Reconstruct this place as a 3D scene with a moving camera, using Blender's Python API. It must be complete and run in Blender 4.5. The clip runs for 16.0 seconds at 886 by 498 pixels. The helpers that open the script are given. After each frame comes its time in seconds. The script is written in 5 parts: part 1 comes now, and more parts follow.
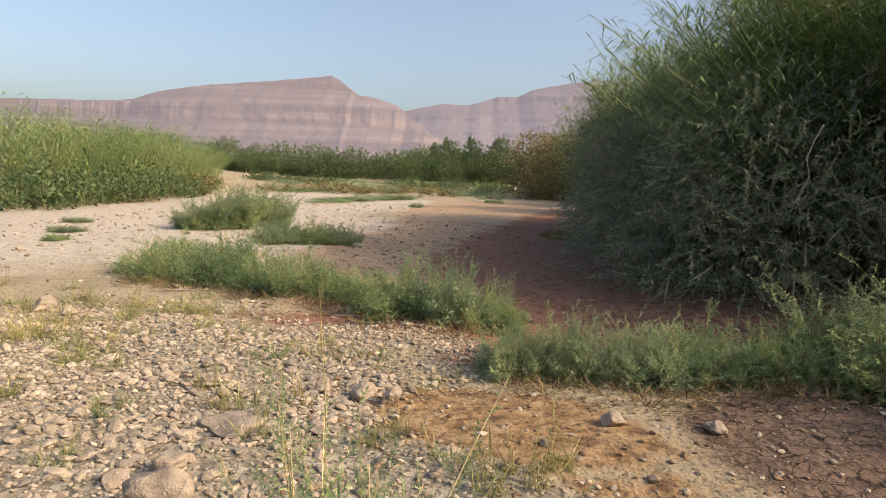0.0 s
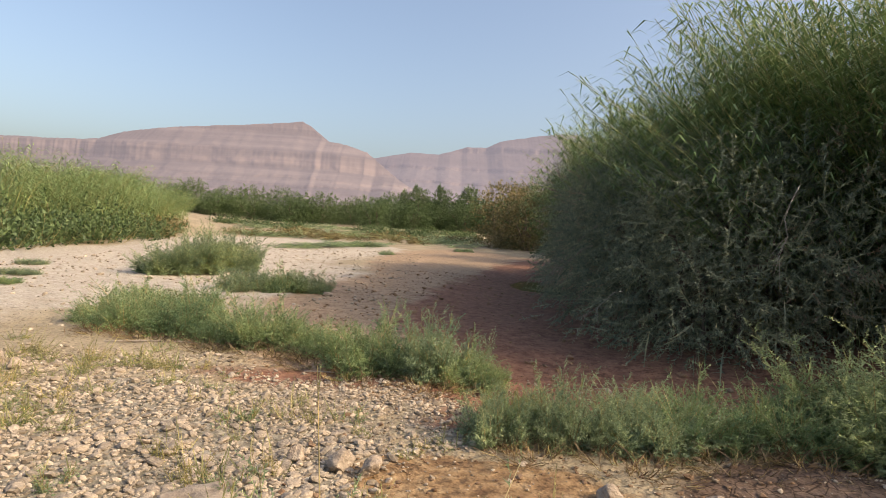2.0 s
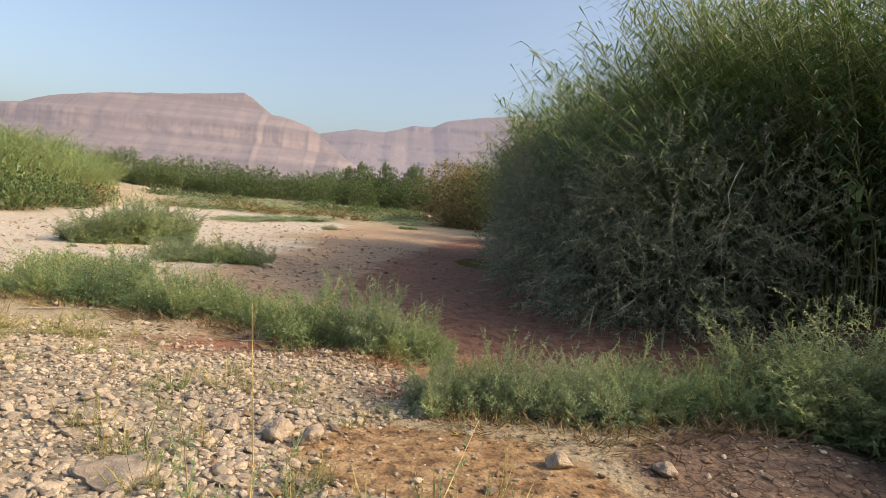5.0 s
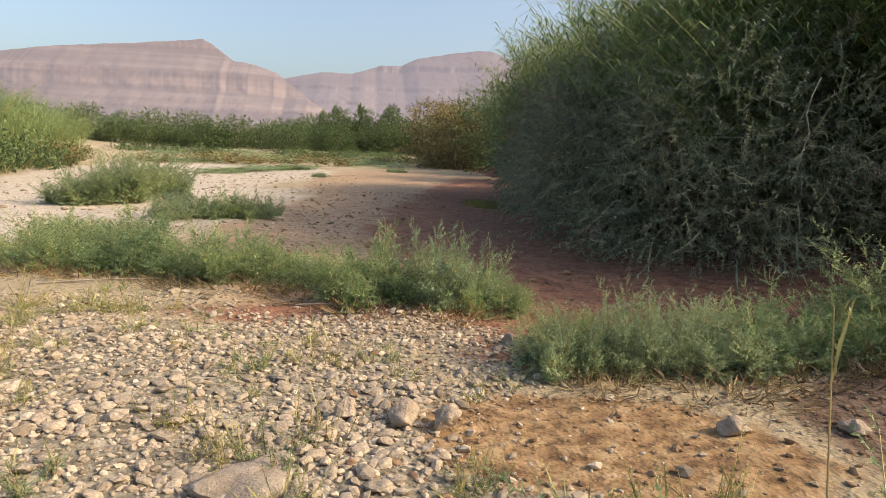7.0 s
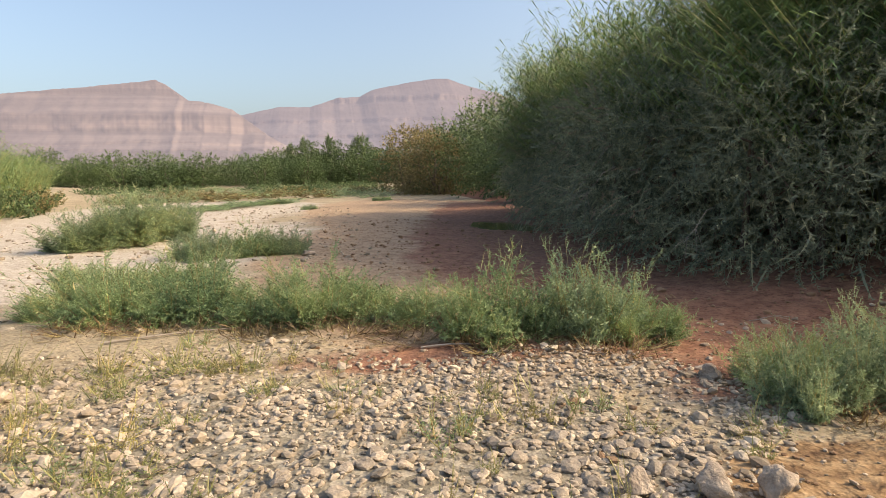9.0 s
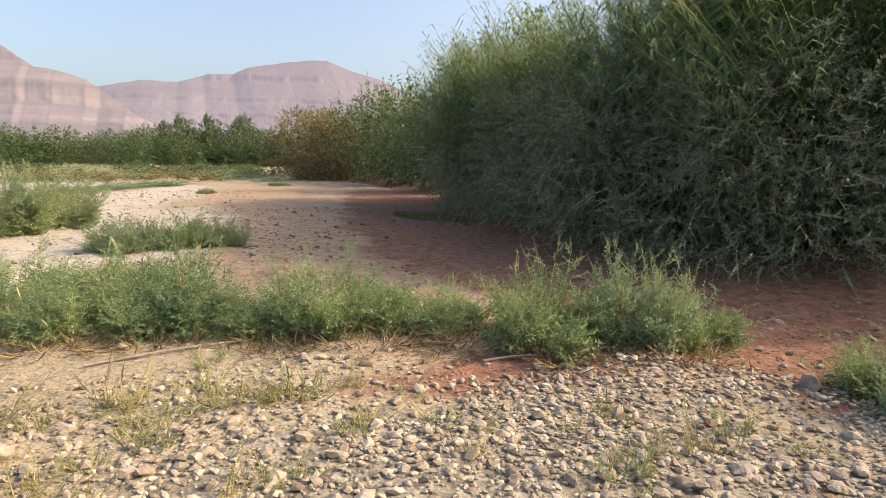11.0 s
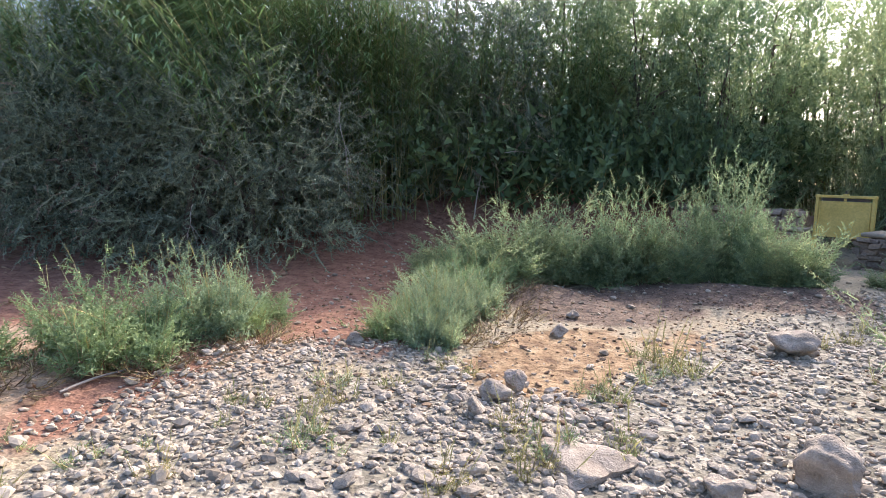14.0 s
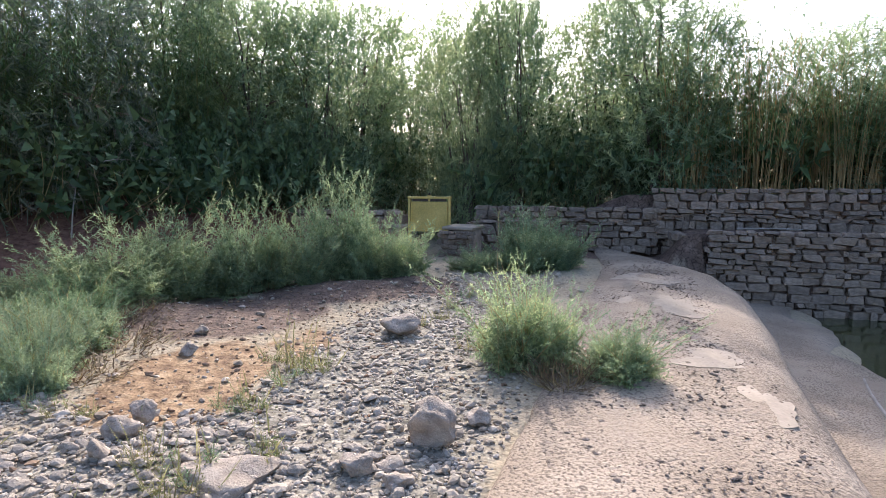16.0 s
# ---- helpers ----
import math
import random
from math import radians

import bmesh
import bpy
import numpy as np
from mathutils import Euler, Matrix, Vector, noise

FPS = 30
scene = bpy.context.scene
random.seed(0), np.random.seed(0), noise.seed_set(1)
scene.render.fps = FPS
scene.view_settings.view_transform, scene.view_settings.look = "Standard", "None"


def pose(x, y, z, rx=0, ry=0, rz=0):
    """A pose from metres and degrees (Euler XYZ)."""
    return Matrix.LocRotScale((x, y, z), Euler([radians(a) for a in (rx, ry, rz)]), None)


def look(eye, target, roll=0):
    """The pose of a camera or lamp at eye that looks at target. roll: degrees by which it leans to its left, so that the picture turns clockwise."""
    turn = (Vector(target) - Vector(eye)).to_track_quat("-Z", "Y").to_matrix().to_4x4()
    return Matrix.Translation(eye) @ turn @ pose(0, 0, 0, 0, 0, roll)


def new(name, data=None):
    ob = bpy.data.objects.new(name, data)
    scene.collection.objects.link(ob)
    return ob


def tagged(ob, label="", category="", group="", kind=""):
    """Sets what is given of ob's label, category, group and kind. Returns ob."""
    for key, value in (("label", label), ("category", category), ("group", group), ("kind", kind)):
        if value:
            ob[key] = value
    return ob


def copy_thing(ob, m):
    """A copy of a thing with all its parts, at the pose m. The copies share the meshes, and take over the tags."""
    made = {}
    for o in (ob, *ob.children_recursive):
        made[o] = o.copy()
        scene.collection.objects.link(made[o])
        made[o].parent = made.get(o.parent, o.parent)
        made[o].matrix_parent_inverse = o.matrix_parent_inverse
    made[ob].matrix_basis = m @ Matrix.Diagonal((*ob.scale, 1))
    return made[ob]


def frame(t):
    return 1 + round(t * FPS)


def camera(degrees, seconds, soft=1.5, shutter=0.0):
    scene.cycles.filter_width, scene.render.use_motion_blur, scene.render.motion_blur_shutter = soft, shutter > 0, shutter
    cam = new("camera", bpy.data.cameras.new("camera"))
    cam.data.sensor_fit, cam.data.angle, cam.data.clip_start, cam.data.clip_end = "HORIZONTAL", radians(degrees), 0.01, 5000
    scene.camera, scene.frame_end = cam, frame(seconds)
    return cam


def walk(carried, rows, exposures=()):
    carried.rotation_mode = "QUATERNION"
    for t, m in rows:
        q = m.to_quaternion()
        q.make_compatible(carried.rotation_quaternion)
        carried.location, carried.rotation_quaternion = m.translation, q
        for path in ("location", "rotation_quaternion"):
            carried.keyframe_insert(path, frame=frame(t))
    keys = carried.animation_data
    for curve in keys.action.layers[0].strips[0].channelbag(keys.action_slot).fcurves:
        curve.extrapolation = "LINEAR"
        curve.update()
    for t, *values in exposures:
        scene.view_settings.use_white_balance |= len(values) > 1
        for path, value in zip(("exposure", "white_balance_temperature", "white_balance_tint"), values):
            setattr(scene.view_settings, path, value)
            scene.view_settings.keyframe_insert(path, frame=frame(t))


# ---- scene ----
cam = camera(71.8, 16.0, soft=0.8)
PATH = [
    (0, (0.283, -0.533, 1.617), (0.178, 1.453, 1.403), 2.3),
    (0.5, (0.195, -0.355, 1.638), (0.065, 1.637, 1.517), 4.4),
    (1, (0.133, -0.294, 1.671), (0.085, 1.704, 1.615), 3.0),
    (1.5, (0.129, -0.297, 1.673), (0.082, 1.702, 1.634), 4.1),
    (2, (0.126, -0.304, 1.661), (0.12, 1.695, 1.606), 3.6),
    (2.5, (0.145, -0.303, 1.659), (0.197, 1.695, 1.588), 4.3),
    (3, (0.141, -0.316, 1.66), (0.238, 1.681, 1.592), 4.5),
    (3.5, (0.141, -0.319, 1.658), (0.277, 1.673, 1.546), 5.3),
    (3.7, (0.155, -0.337, 1.658), (0.319, 1.653, 1.558), 4.8),
    (5.8, (-0.076, 0.196, 1.455), (0.111, 2.183, 1.324), 5.0),
    (6, (-0.164, 0.273, 1.459), (-0.023, 2.263, 1.309), 2.9),
    (6.5, (-0.414, 0.467, 1.44), (-0.307, 2.452, 1.217), 3.8),
    (7, (-0.74, 0.665, 1.444), (-0.477, 2.626, 1.15), 2.0),
    (7.5, (-1.012, 0.907, 1.416), (-0.727, 2.871, 1.166), 0.6),
    (8, (-1.339, 1.133, 1.382), (-1.013, 3.09, 1.124), 3.4),
    (8.5, (-1.683, 1.314, 1.39), (-1.253, 3.248, 1.118), 2.3),
    (8.7, (-1.846, 1.444, 1.355), (-1.415, 3.377, 1.075), 2.0),
    (9, (-2.066, 1.621, 1.336), (-1.696, 3.575, 1.127), -1.3),
    (9.1, (-2.104, 1.657, 1.341), (-1.729, 3.61, 1.129), -0.2),
    (9.2, (-2.187, 1.714, 1.34), (-1.815, 3.669, 1.141), -0.0),
    (11.3, (-3.388, 2.68, 1.393), (-2.56, 4.48, 1.124), 1.0),
    (11.4, (-3.434, 2.723, 1.389), (-2.58, 4.511, 1.118), 1.1),
    (11.5, (-3.473, 2.768, 1.386), (-2.594, 4.546, 1.131), 0.8),
    (12, (-3.701, 3.034, 1.406), (-2.621, 4.71, 1.25), -0.6),
    (12.5, (-3.853, 3.176, 1.421), (-2.522, 4.668, 1.369), 2.0),
    (13, (-4.043, 3.281, 1.474), (-2.547, 4.607, 1.411), 0.4),
    (13.5, (-4.176, 3.25, 1.454), (-2.439, 4.24, 1.395), -0.7),
    (14, (-4.28, 3.169, 1.428), (-2.366, 3.698, 1.192), 1.5),
    (14.5, (-4.323, 3.193, 1.445), (-2.337, 3.146, 1.208), 1.3),
    (15, (-4.37, 3.216, 1.452), (-2.44, 2.746, 1.219), -0.9),
    (15.5, (-4.384, 3.198, 1.455), (-2.492, 2.582, 1.247), -0.5),
    (16, (-4.389, 3.172, 1.461), (-2.506, 2.529, 1.262), 0.1),
]
walk(cam, [(t, look(eye, target, roll)) for t, eye, target, roll in PATH], exposures=[(0, 0.94, 8000, 13), (9, 1.13, 8000, 11), (12.5, 1.5, 7500, 15), (14.0, 1.75, 6300, 15), (15, 1.65, 6100, 15), (16, 1.55, 6100, 15)])

# ---- world, sun, exposure ----
SUN_WAY = Vector((0.95, -0.31, 0.0)).normalized()
SUN_HIGH = radians(33)
world = bpy.data.worlds.new("sky")
scene.world = world
world.use_nodes = True
wn = world.node_tree.nodes
sky = wn.new("ShaderNodeTexSky")
sky.sky_type, sky.sun_disc = "NISHITA", False
sky.sun_elevation, sky.sun_rotation = SUN_HIGH, math.atan2(SUN_WAY.x, SUN_WAY.y)
sky.air_density, sky.dust_density, sky.ozone_density = 1.0, 5.0, 4.0
wn["Background"].inputs["Strength"].default_value = 0.15
world.node_tree.links.new(sky.outputs["Color"], wn["Background"].inputs["Color"])
sun = new("sun", bpy.data.lights.new("sun", "SUN"))
sun.data.energy, sun.data.angle, sun.data.color = 2.3, radians(0.6), (1.0, 0.88, 0.72)
sun_from = Vector((SUN_WAY.x * math.cos(SUN_HIGH), SUN_WAY.y * math.cos(SUN_HIGH), math.sin(SUN_HIGH)))
sun.matrix_world = look(sun_from * 60, (0, 0, 0))


# ---- materials ----
def material(name):
    m = bpy.data.materials.new(name)
    m.use_nodes = True
    t = m.node_tree
    return m, t.nodes, t.links, t.nodes["Principled BSDF"]


def texture(n, l, kind, scale, detail=4.0, vector=None):
    t = n.new({"noise": "ShaderNodeTexNoise", "voronoi": "ShaderNodeTexVoronoi", "wave": "ShaderNodeTexWave"}[kind])
    t.inputs["Scale"].default_value = scale
    if "Detail" in t.inputs:
        t.inputs["Detail"].default_value = detail
    if vector is not None:
        l.new(vector, t.inputs["Vector"])
    return t


def ramp(n, l, value, *stops):
    r = n.new("ShaderNodeValToRGB")
    el = r.color_ramp.elements
    while len(el) < len(stops):
        el.new(0.5)
    for e, (p, c) in zip(el, stops):
        e.position, e.color = p, (*c, 1) if len(c) == 3 else c
    l.new(value, r.inputs["Fac"])
    return r.outputs["Color"]


def mix(n, l, fac, a, b, mode="MIX"):
    m = n.new("ShaderNodeMix")
    m.data_type, m.blend_type = "RGBA", mode
    for key, value in ((0, fac), (6, a), (7, b)):
        if isinstance(value, (int, float)):
            m.inputs[key].default_value = value
        elif isinstance(value, tuple):
            m.inputs[key].default_value = (*value, 1)
        else:
            l.new(value, m.inputs[key])
    return m.outputs[2]


def maths(n, l, op, a, b=0.0, clamp=False):
    m = n.new("ShaderNodeMath")
    m.operation, m.use_clamp = op, clamp
    for key, value in ((0, a), (1, b)):
        if isinstance(value, (int, float)):
            m.inputs[key].default_value = value
        else:
            l.new(value, m.inputs[key])
    return m.outputs[0]


def bump(n, l, height, strength, distance, normal=None):
    b = n.new("ShaderNodeBump")
    b.inputs["Strength"].default_value, b.inputs["Distance"].default_value = strength, distance
    l.new(height, b.inputs["Height"])
    if normal is not None:
        l.new(normal, b.inputs["Normal"])
    return b.outputs["Normal"]


def leaf_material(name, dark, mid, pale, through_light=0.35, rough=0.55):
    """Foliage: three tones spread over the single leaves, and light that passes through them."""
    m, n, l, p = material(name)
    geo = n.new("ShaderNodeNewGeometry")
    info = n.new("ShaderNodeObjectInfo")
    tone = ramp(n, l, geo.outputs["Random Per Island"], (0.0, dark), (0.5, mid), (1.0, pale))
    patch = texture(n, l, "noise", 1.3, 3, geo.outputs["Position"])
    tuft = texture(n, l, "noise", 5.5, 2, geo.outputs["Position"])
    tone = mix(n, l, 0.5, tone, ramp(n, l, tuft.outputs["Fac"], (0.36, (0.55, 0.66, 0.62)), (0.64, (1.4, 1.28, 1.0))), "MULTIPLY")
    tone = mix(n, l, 0.55, tone, ramp(n, l, patch.outputs["Fac"], (0.34, (0.5, 0.58, 0.52)), (0.66, (1.45, 1.35, 1.15))), "MULTIPLY")
    tone = mix(n, l, 0.35, tone, ramp(n, l, info.outputs["Random"], (0.0, (0.75, 0.85, 0.8)), (1.0, (1.25, 1.15, 1.0))), "MULTIPLY")
    l.new(tone, p.inputs["Base Color"])
    p.inputs["Roughness"].default_value = rough
    p.inputs["Specular IOR Level"].default_value = 0.3
    tr = n.new("ShaderNodeBsdfTranslucent")
    l.new(tone, tr.inputs["Color"])
    mx = n.new("ShaderNodeMixShader")
    mx.inputs[0].default_value = through_light
    l.new(p.outputs[0], mx.inputs[1])
    l.new(tr.outputs[0], mx.inputs[2])
    l.new(mx.outputs[0], n["Material Output"].inputs["Surface"])
    return m


def plain_material(name, low, high, scale, rough, relief=0.3, depth=0.01, metal=0.0, by_object=0.3):
    """A rough surface in two tones with large stains, fine grain and relief."""
    m, n, l, p = material(name)
    co = n.new("ShaderNodeTexCoord").outputs["Object"]
    info = n.new("ShaderNodeObjectInfo")
    a = texture(n, l, "noise", scale, 6, co)
    b = texture(n, l, "noise", scale * 9, 4, co)
    tone = ramp(n, l, a.outputs["Fac"], (0.32, low), (0.68, high))
    tone = mix(n, l, 0.35, tone, ramp(n, l, b.outputs["Fac"], (0.3, (0.6, 0.6, 0.6)), (0.7, (1.3, 1.3, 1.3))), "MULTIPLY")
    tone = mix(n, l, by_object, tone, ramp(n, l, info.outputs["Random"], (0.0, (0.55, 0.55, 0.56)), (1.0, (1.4, 1.35, 1.3))), "MULTIPLY")
    l.new(tone, p.inputs["Base Color"])
    p.inputs["Roughness"].default_value, p.inputs["Metallic"].default_value = rough, metal
    l.new(bump(n, l, b.outputs["Fac"], relief, depth, bump(n, l, a.outputs["Fac"], relief, depth * 4)), p.inputs["Normal"])
    return m


def ground_material():
    """River bed: pale sand, grey shingle, red-brown silt and an ochre algae crust, by the masks of the mesh."""
    m, n, l, p = material("river_bed")
    pos = n.new("ShaderNodeNewGeometry").outputs["Position"]

    def mask(name, soft, wobble):
        a = n.new("ShaderNodeAttribute")
        a.attribute_name = name
        edge = texture(n, l, "noise", wobble, 5, pos).outputs["Fac"]
        shifted = maths(n, l, "ADD", a.outputs["Fac"], maths(n, l, "MULTIPLY", maths(n, l, "SUBTRACT", edge, 0.5), soft))
        return ramp(n, l, shifted, (0.38, (0, 0, 0)), (0.62, (1, 1, 1)))

    broad = texture(n, l, "noise", 0.55, 6, pos).outputs["Fac"]
    mid = texture(n, l, "noise", 6, 6, pos).outputs["Fac"]
    fine = texture(n, l, "noise", 55, 4, pos).outputs["Fac"]
    peb = texture(n, l, "voronoi", 15, 0, pos)
    small = texture(n, l, "voronoi", 42, 0, pos)
    sand = ramp(n, l, broad, (0.3, (0.275, 0.22, 0.145)), (0.7, (0.39, 0.322, 0.218)))
    stone = n.new("ShaderNodeSeparateColor")
    l.new(peb.outputs["Color"], stone.inputs[0])
    shingle = ramp(n, l, stone.outputs[0], (0.0, (0.165, 0.145, 0.108)), (0.6, (0.25, 0.22, 0.168)), (1.0, (0.36, 0.318, 0.248)))
    red = ramp(n, l, mid, (0.3, (0.165, 0.078, 0.052)), (0.7, (0.30, 0.16, 0.105)))
    ochre = ramp(n, l, mid, (0.32, (0.13, 0.075, 0.042)), (0.5, (0.27, 0.17, 0.09)), (0.72, (0.39, 0.28, 0.165)))
    # cracked mud, darker than its own colour to hold the bushes' shade
    shaded_mud_tone = ramp(n, l, mid, (0.3, (0.10, 0.066, 0.048)), (0.7, (0.20, 0.137, 0.10)))
    tone = mix(n, l, mask("shingle", 0.9, 2.2), sand, shingle)
    pale = ramp(n, l, mid, (0.3, (0.36, 0.315, 0.255)), (0.7, (0.50, 0.445, 0.37)))
    tone = mix(n, l, mask("pale", 0.9, 0.8), tone, pale)
    tan = ramp(n, l, mid, (0.3, (0.27, 0.185, 0.12)), (0.7, (0.42, 0.305, 0.205)))
    tone = mix(n, l, mask("tan", 0.9, 1.1), tone, tan)
    tone = mix(n, l, mask("red", 0.9, 1.3), tone, red)
    tone = mix(n, l, mask("shaded_mud", 0.7, 2.0), tone, shaded_mud_tone)
    tone = mix(n, l, mask("ochre", 1.3, 4.0), tone, ochre)
    tone = mix(n, l, 0.5, tone, ramp(n, l, fine, (0.3, (0.62, 0.62, 0.62)), (0.7, (1.3, 1.3, 1.3))), "MULTIPLY")
    spots = ramp(n, l, texture(n, l, "noise", 21, 3, pos).outputs["Fac"], (0.36, (0.45, 0.42, 0.4)), (0.46, (1, 1, 1)))
    tone = mix(n, l, 0.7, tone, spots, "MULTIPLY")
    crack = n.new("ShaderNodeTexVoronoi")
    crack.feature = "DISTANCE_TO_EDGE"
    crack.inputs["Scale"].default_value = 9
    l.new(pos, crack.inputs["Vector"])
    lines = ramp(n, l, crack.outputs["Distance"], (0.01, (0.35, 0.33, 0.32)), (0.05, (1, 1, 1)))
    tone = mix(n, l, mask("shaded_mud", 0.9, 3.0), tone, mix(n, l, 1.0, tone, lines, "MULTIPLY"))
    l.new(tone, p.inputs["Base Color"])
    p.inputs["Roughness"].default_value = 0.92
    p.inputs["Specular IOR Level"].default_value = 0.2
    nrm = bump(n, l, mid, 0.5, 0.05)
    nrm = bump(n, l, peb.outputs["Distance"], 0.45, 0.03, nrm)
    nrm = bump(n, l, small.outputs["Distance"], 0.5, 0.012, nrm)
    l.new(bump(n, l, fine, 0.5, 0.008, nrm), p.inputs["Normal"])
    return m


def concrete_material():
    """Washed-out concrete: pinkish beige cement with dark grit standing out."""
    m, n, l, p = material("weathered_concrete")
    pos = n.new("ShaderNodeNewGeometry").outputs["Position"]
    broad = texture(n, l, "noise", 1.1, 6, pos).outputs["Fac"]
    grit = texture(n, l, "voronoi", 26, 0, pos)
    grain = texture(n, l, "noise", 52, 5, pos).outputs["Fac"]
    tone = ramp(n, l, broad, (0.3, (0.225, 0.168, 0.115)), (0.5, (0.295, 0.226, 0.158)), (0.72, (0.37, 0.29, 0.21)))
    pick = ramp(n, l, grain, (0.40, (0.42, 0.39, 0.37)), (0.5, (1, 1, 1)))
    worn = ramp(n, l, texture(n, l, "noise", 1.7, 4, pos).outputs["Fac"], (0.48, (1, 1, 1)), (0.66, (0.25, 0.25, 0.25)))
    tone = mix(n, l, worn, tone, mix(n, l, 1.0, tone, pick, "MULTIPLY"))
    l.new(tone, p.inputs["Base Color"])
    p.inputs["Roughness"].default_value = 0.9
    nrm = bump(n, l, broad, 0.3, 0.05)
    nrm = bump(n, l, grain, 0.7, 0.02, nrm)
    l.new(bump(n, l, grit.outputs["Distance"], 0.6, 0.012, nrm), p.inputs["Normal"])
    return m


def rock_face_material(name, tones, band, haze, haze_glow):
    """Mountain rock in level beds, with scree and streaks, and a painted haze of distance."""
    m, n, l, p = material(name)
    pos = n.new("ShaderNodeNewGeometry").outputs["Position"]
    squash = n.new("ShaderNodeMapping")
    squash.inputs["Scale"].default_value = (0.002, 0.002, band)
    l.new(pos, squash.inputs["Vector"])
    beds = texture(n, l, "noise", 1.0, 8, squash.outputs[0]).outputs["Fac"]
    blot = texture(n, l, "noise", 0.03, 8, pos).outputs["Fac"]
    tone = ramp(n, l, beds, (0.3, tones[0]), (0.5, tones[1]), (0.7, tones[2]))
    tone = mix(n, l, 0.5, tone, ramp(n, l, blot, (0.3, (0.8, 0.8, 0.82)), (0.7, (1.15, 1.12, 1.1))), "MULTIPLY")
    # bare cliffs are paler than the scree below them
    lie = n.new("ShaderNodeSeparateXYZ")
    l.new(n.new("ShaderNodeNewGeometry").outputs["True Normal"], lie.inputs[0])
    bare = ramp(n, l, maths(n, l, "ABSOLUTE", lie.outputs[2]), (0.15, (1.12, 1.08, 1.06)), (0.6, (0.88, 0.88, 0.9)))
    tone = mix(n, l, 1.0, tone, bare, "MULTIPLY")
    l.new(tone, p.inputs["Base Color"])
    p.inputs["Roughness"].default_value = 1.0
    p.inputs["Specular IOR Level"].default_value = 0.0
    l.new(bump(n, l, blot, 0.3, 12.0), p.inputs["Normal"])
    # haze painted on: the rock itself emits a faint mauve, no air is modelled
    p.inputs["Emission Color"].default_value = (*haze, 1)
    p.inputs["Emission Strength"].default_value = haze_glow
    return m


GROUND = ground_material()
CONCRETE = concrete_material()
HERB = leaf_material("herb_leaf", (0.16, 0.235, 0.13), (0.25, 0.345, 0.195), (0.36, 0.46, 0.28), 0.45)
HERB_BLUE = leaf_material("blue_herb_leaf", (0.18, 0.245, 0.165), (0.28, 0.36, 0.245), (0.40, 0.475, 0.33), 0.45)
DRY = leaf_material("dry_herb_leaf", (0.20, 0.19, 0.07), (0.30, 0.28, 0.12), (0.42, 0.38, 0.20), 0.3)
STRAW = leaf_material("straw_stem", (0.25, 0.19, 0.10), (0.38, 0.30, 0.17), (0.50, 0.42, 0.27), 0.15)
TAMARISK = leaf_material("tamarisk_leaf", (0.14, 0.17, 0.14), (0.235, 0.27, 0.215), (0.36, 0.385, 0.31), 0.45)
TAMARISK_PALE = leaf_material("pale_tamarisk_leaf", (0.20, 0.27, 0.17), (0.30, 0.38, 0.245), (0.42, 0.50, 0.34), 0.65)
TAMARISK_RUST = leaf_material("rusty_tamarisk_leaf", (0.13, 0.125, 0.06), (0.20, 0.165, 0.085), (0.28, 0.215, 0.12), 0.3)
BLOSSOM = leaf_material("faded_blossom", (0.22, 0.165, 0.145), (0.32, 0.25, 0.22), (0.43, 0.345, 0.30), 0.3)
CANE_LEAF = leaf_material("cane_leaf", (0.11, 0.19, 0.085), (0.185, 0.285, 0.13), (0.29, 0.39, 0.205), 0.28)
CANE_STEM = leaf_material("cane_stem", (0.12, 0.15, 0.06), (0.19, 0.21, 0.09), (0.30, 0.27, 0.14), 0.0)
CANE_DRY = leaf_material("dry_cane_stem", (0.26, 0.17, 0.08), (0.38, 0.27, 0.14), (0.5, 0.38, 0.22), 0.1)
FAR_LEAF = leaf_material("far_tree_leaf", (0.055, 0.09, 0.045), (0.09, 0.14, 0.065), (0.14, 0.20, 0.095), 0.25)
BARK = plain_material("bark", (0.10, 0.075, 0.055), (0.20, 0.155, 0.12), 8, 0.9, 0.6, 0.01)
BLEACHED = plain_material("bleached_wood", (0.24, 0.20, 0.16), (0.38, 0.33, 0.28), 8, 0.85, 0.4, 0.004)
PEBBLE = plain_material("river_pebble", (0.25, 0.205, 0.155), (0.40, 0.335, 0.26), 7, 0.85, 0.3, 0.004, by_object=0.6)
BOULDER = plain_material("boulder", (0.23, 0.18, 0.135), (0.41, 0.335, 0.26), 9, 0.9, 0.7, 0.012, by_object=0.2)
WALL_STONE = plain_material("wall_stone", (0.19, 0.14, 0.10), (0.33, 0.25, 0.185), 4, 0.92, 0.6, 0.01, by_object=0.6)
YELLOW = plain_material("yellow_painted_steel", (0.56, 0.38, 0.09), (0.68, 0.49, 0.14), 3, 0.5, 0.1, 0.002, by_object=0.1)
RUST = plain_material("dark_steel", (0.05, 0.04, 0.035), (0.12, 0.085, 0.06), 12, 0.7, 0.3, 0.003)
# the last two values add emitted mauve in place of real haze
MESA = rock_face_material("hazed_mesa_rock", ((0.055, 0.045, 0.042), (0.085, 0.07, 0.064), (0.135, 0.11, 0.098)), 0.06, (0.47, 0.445, 0.56), 0.27)
RANGE = rock_face_material("hazed_range_rock", ((0.06, 0.048, 0.045), (0.075, 0.06, 0.055), (0.09, 0.075, 0.07)), 0.02, (0.45, 0.45, 0.60), 0.29)


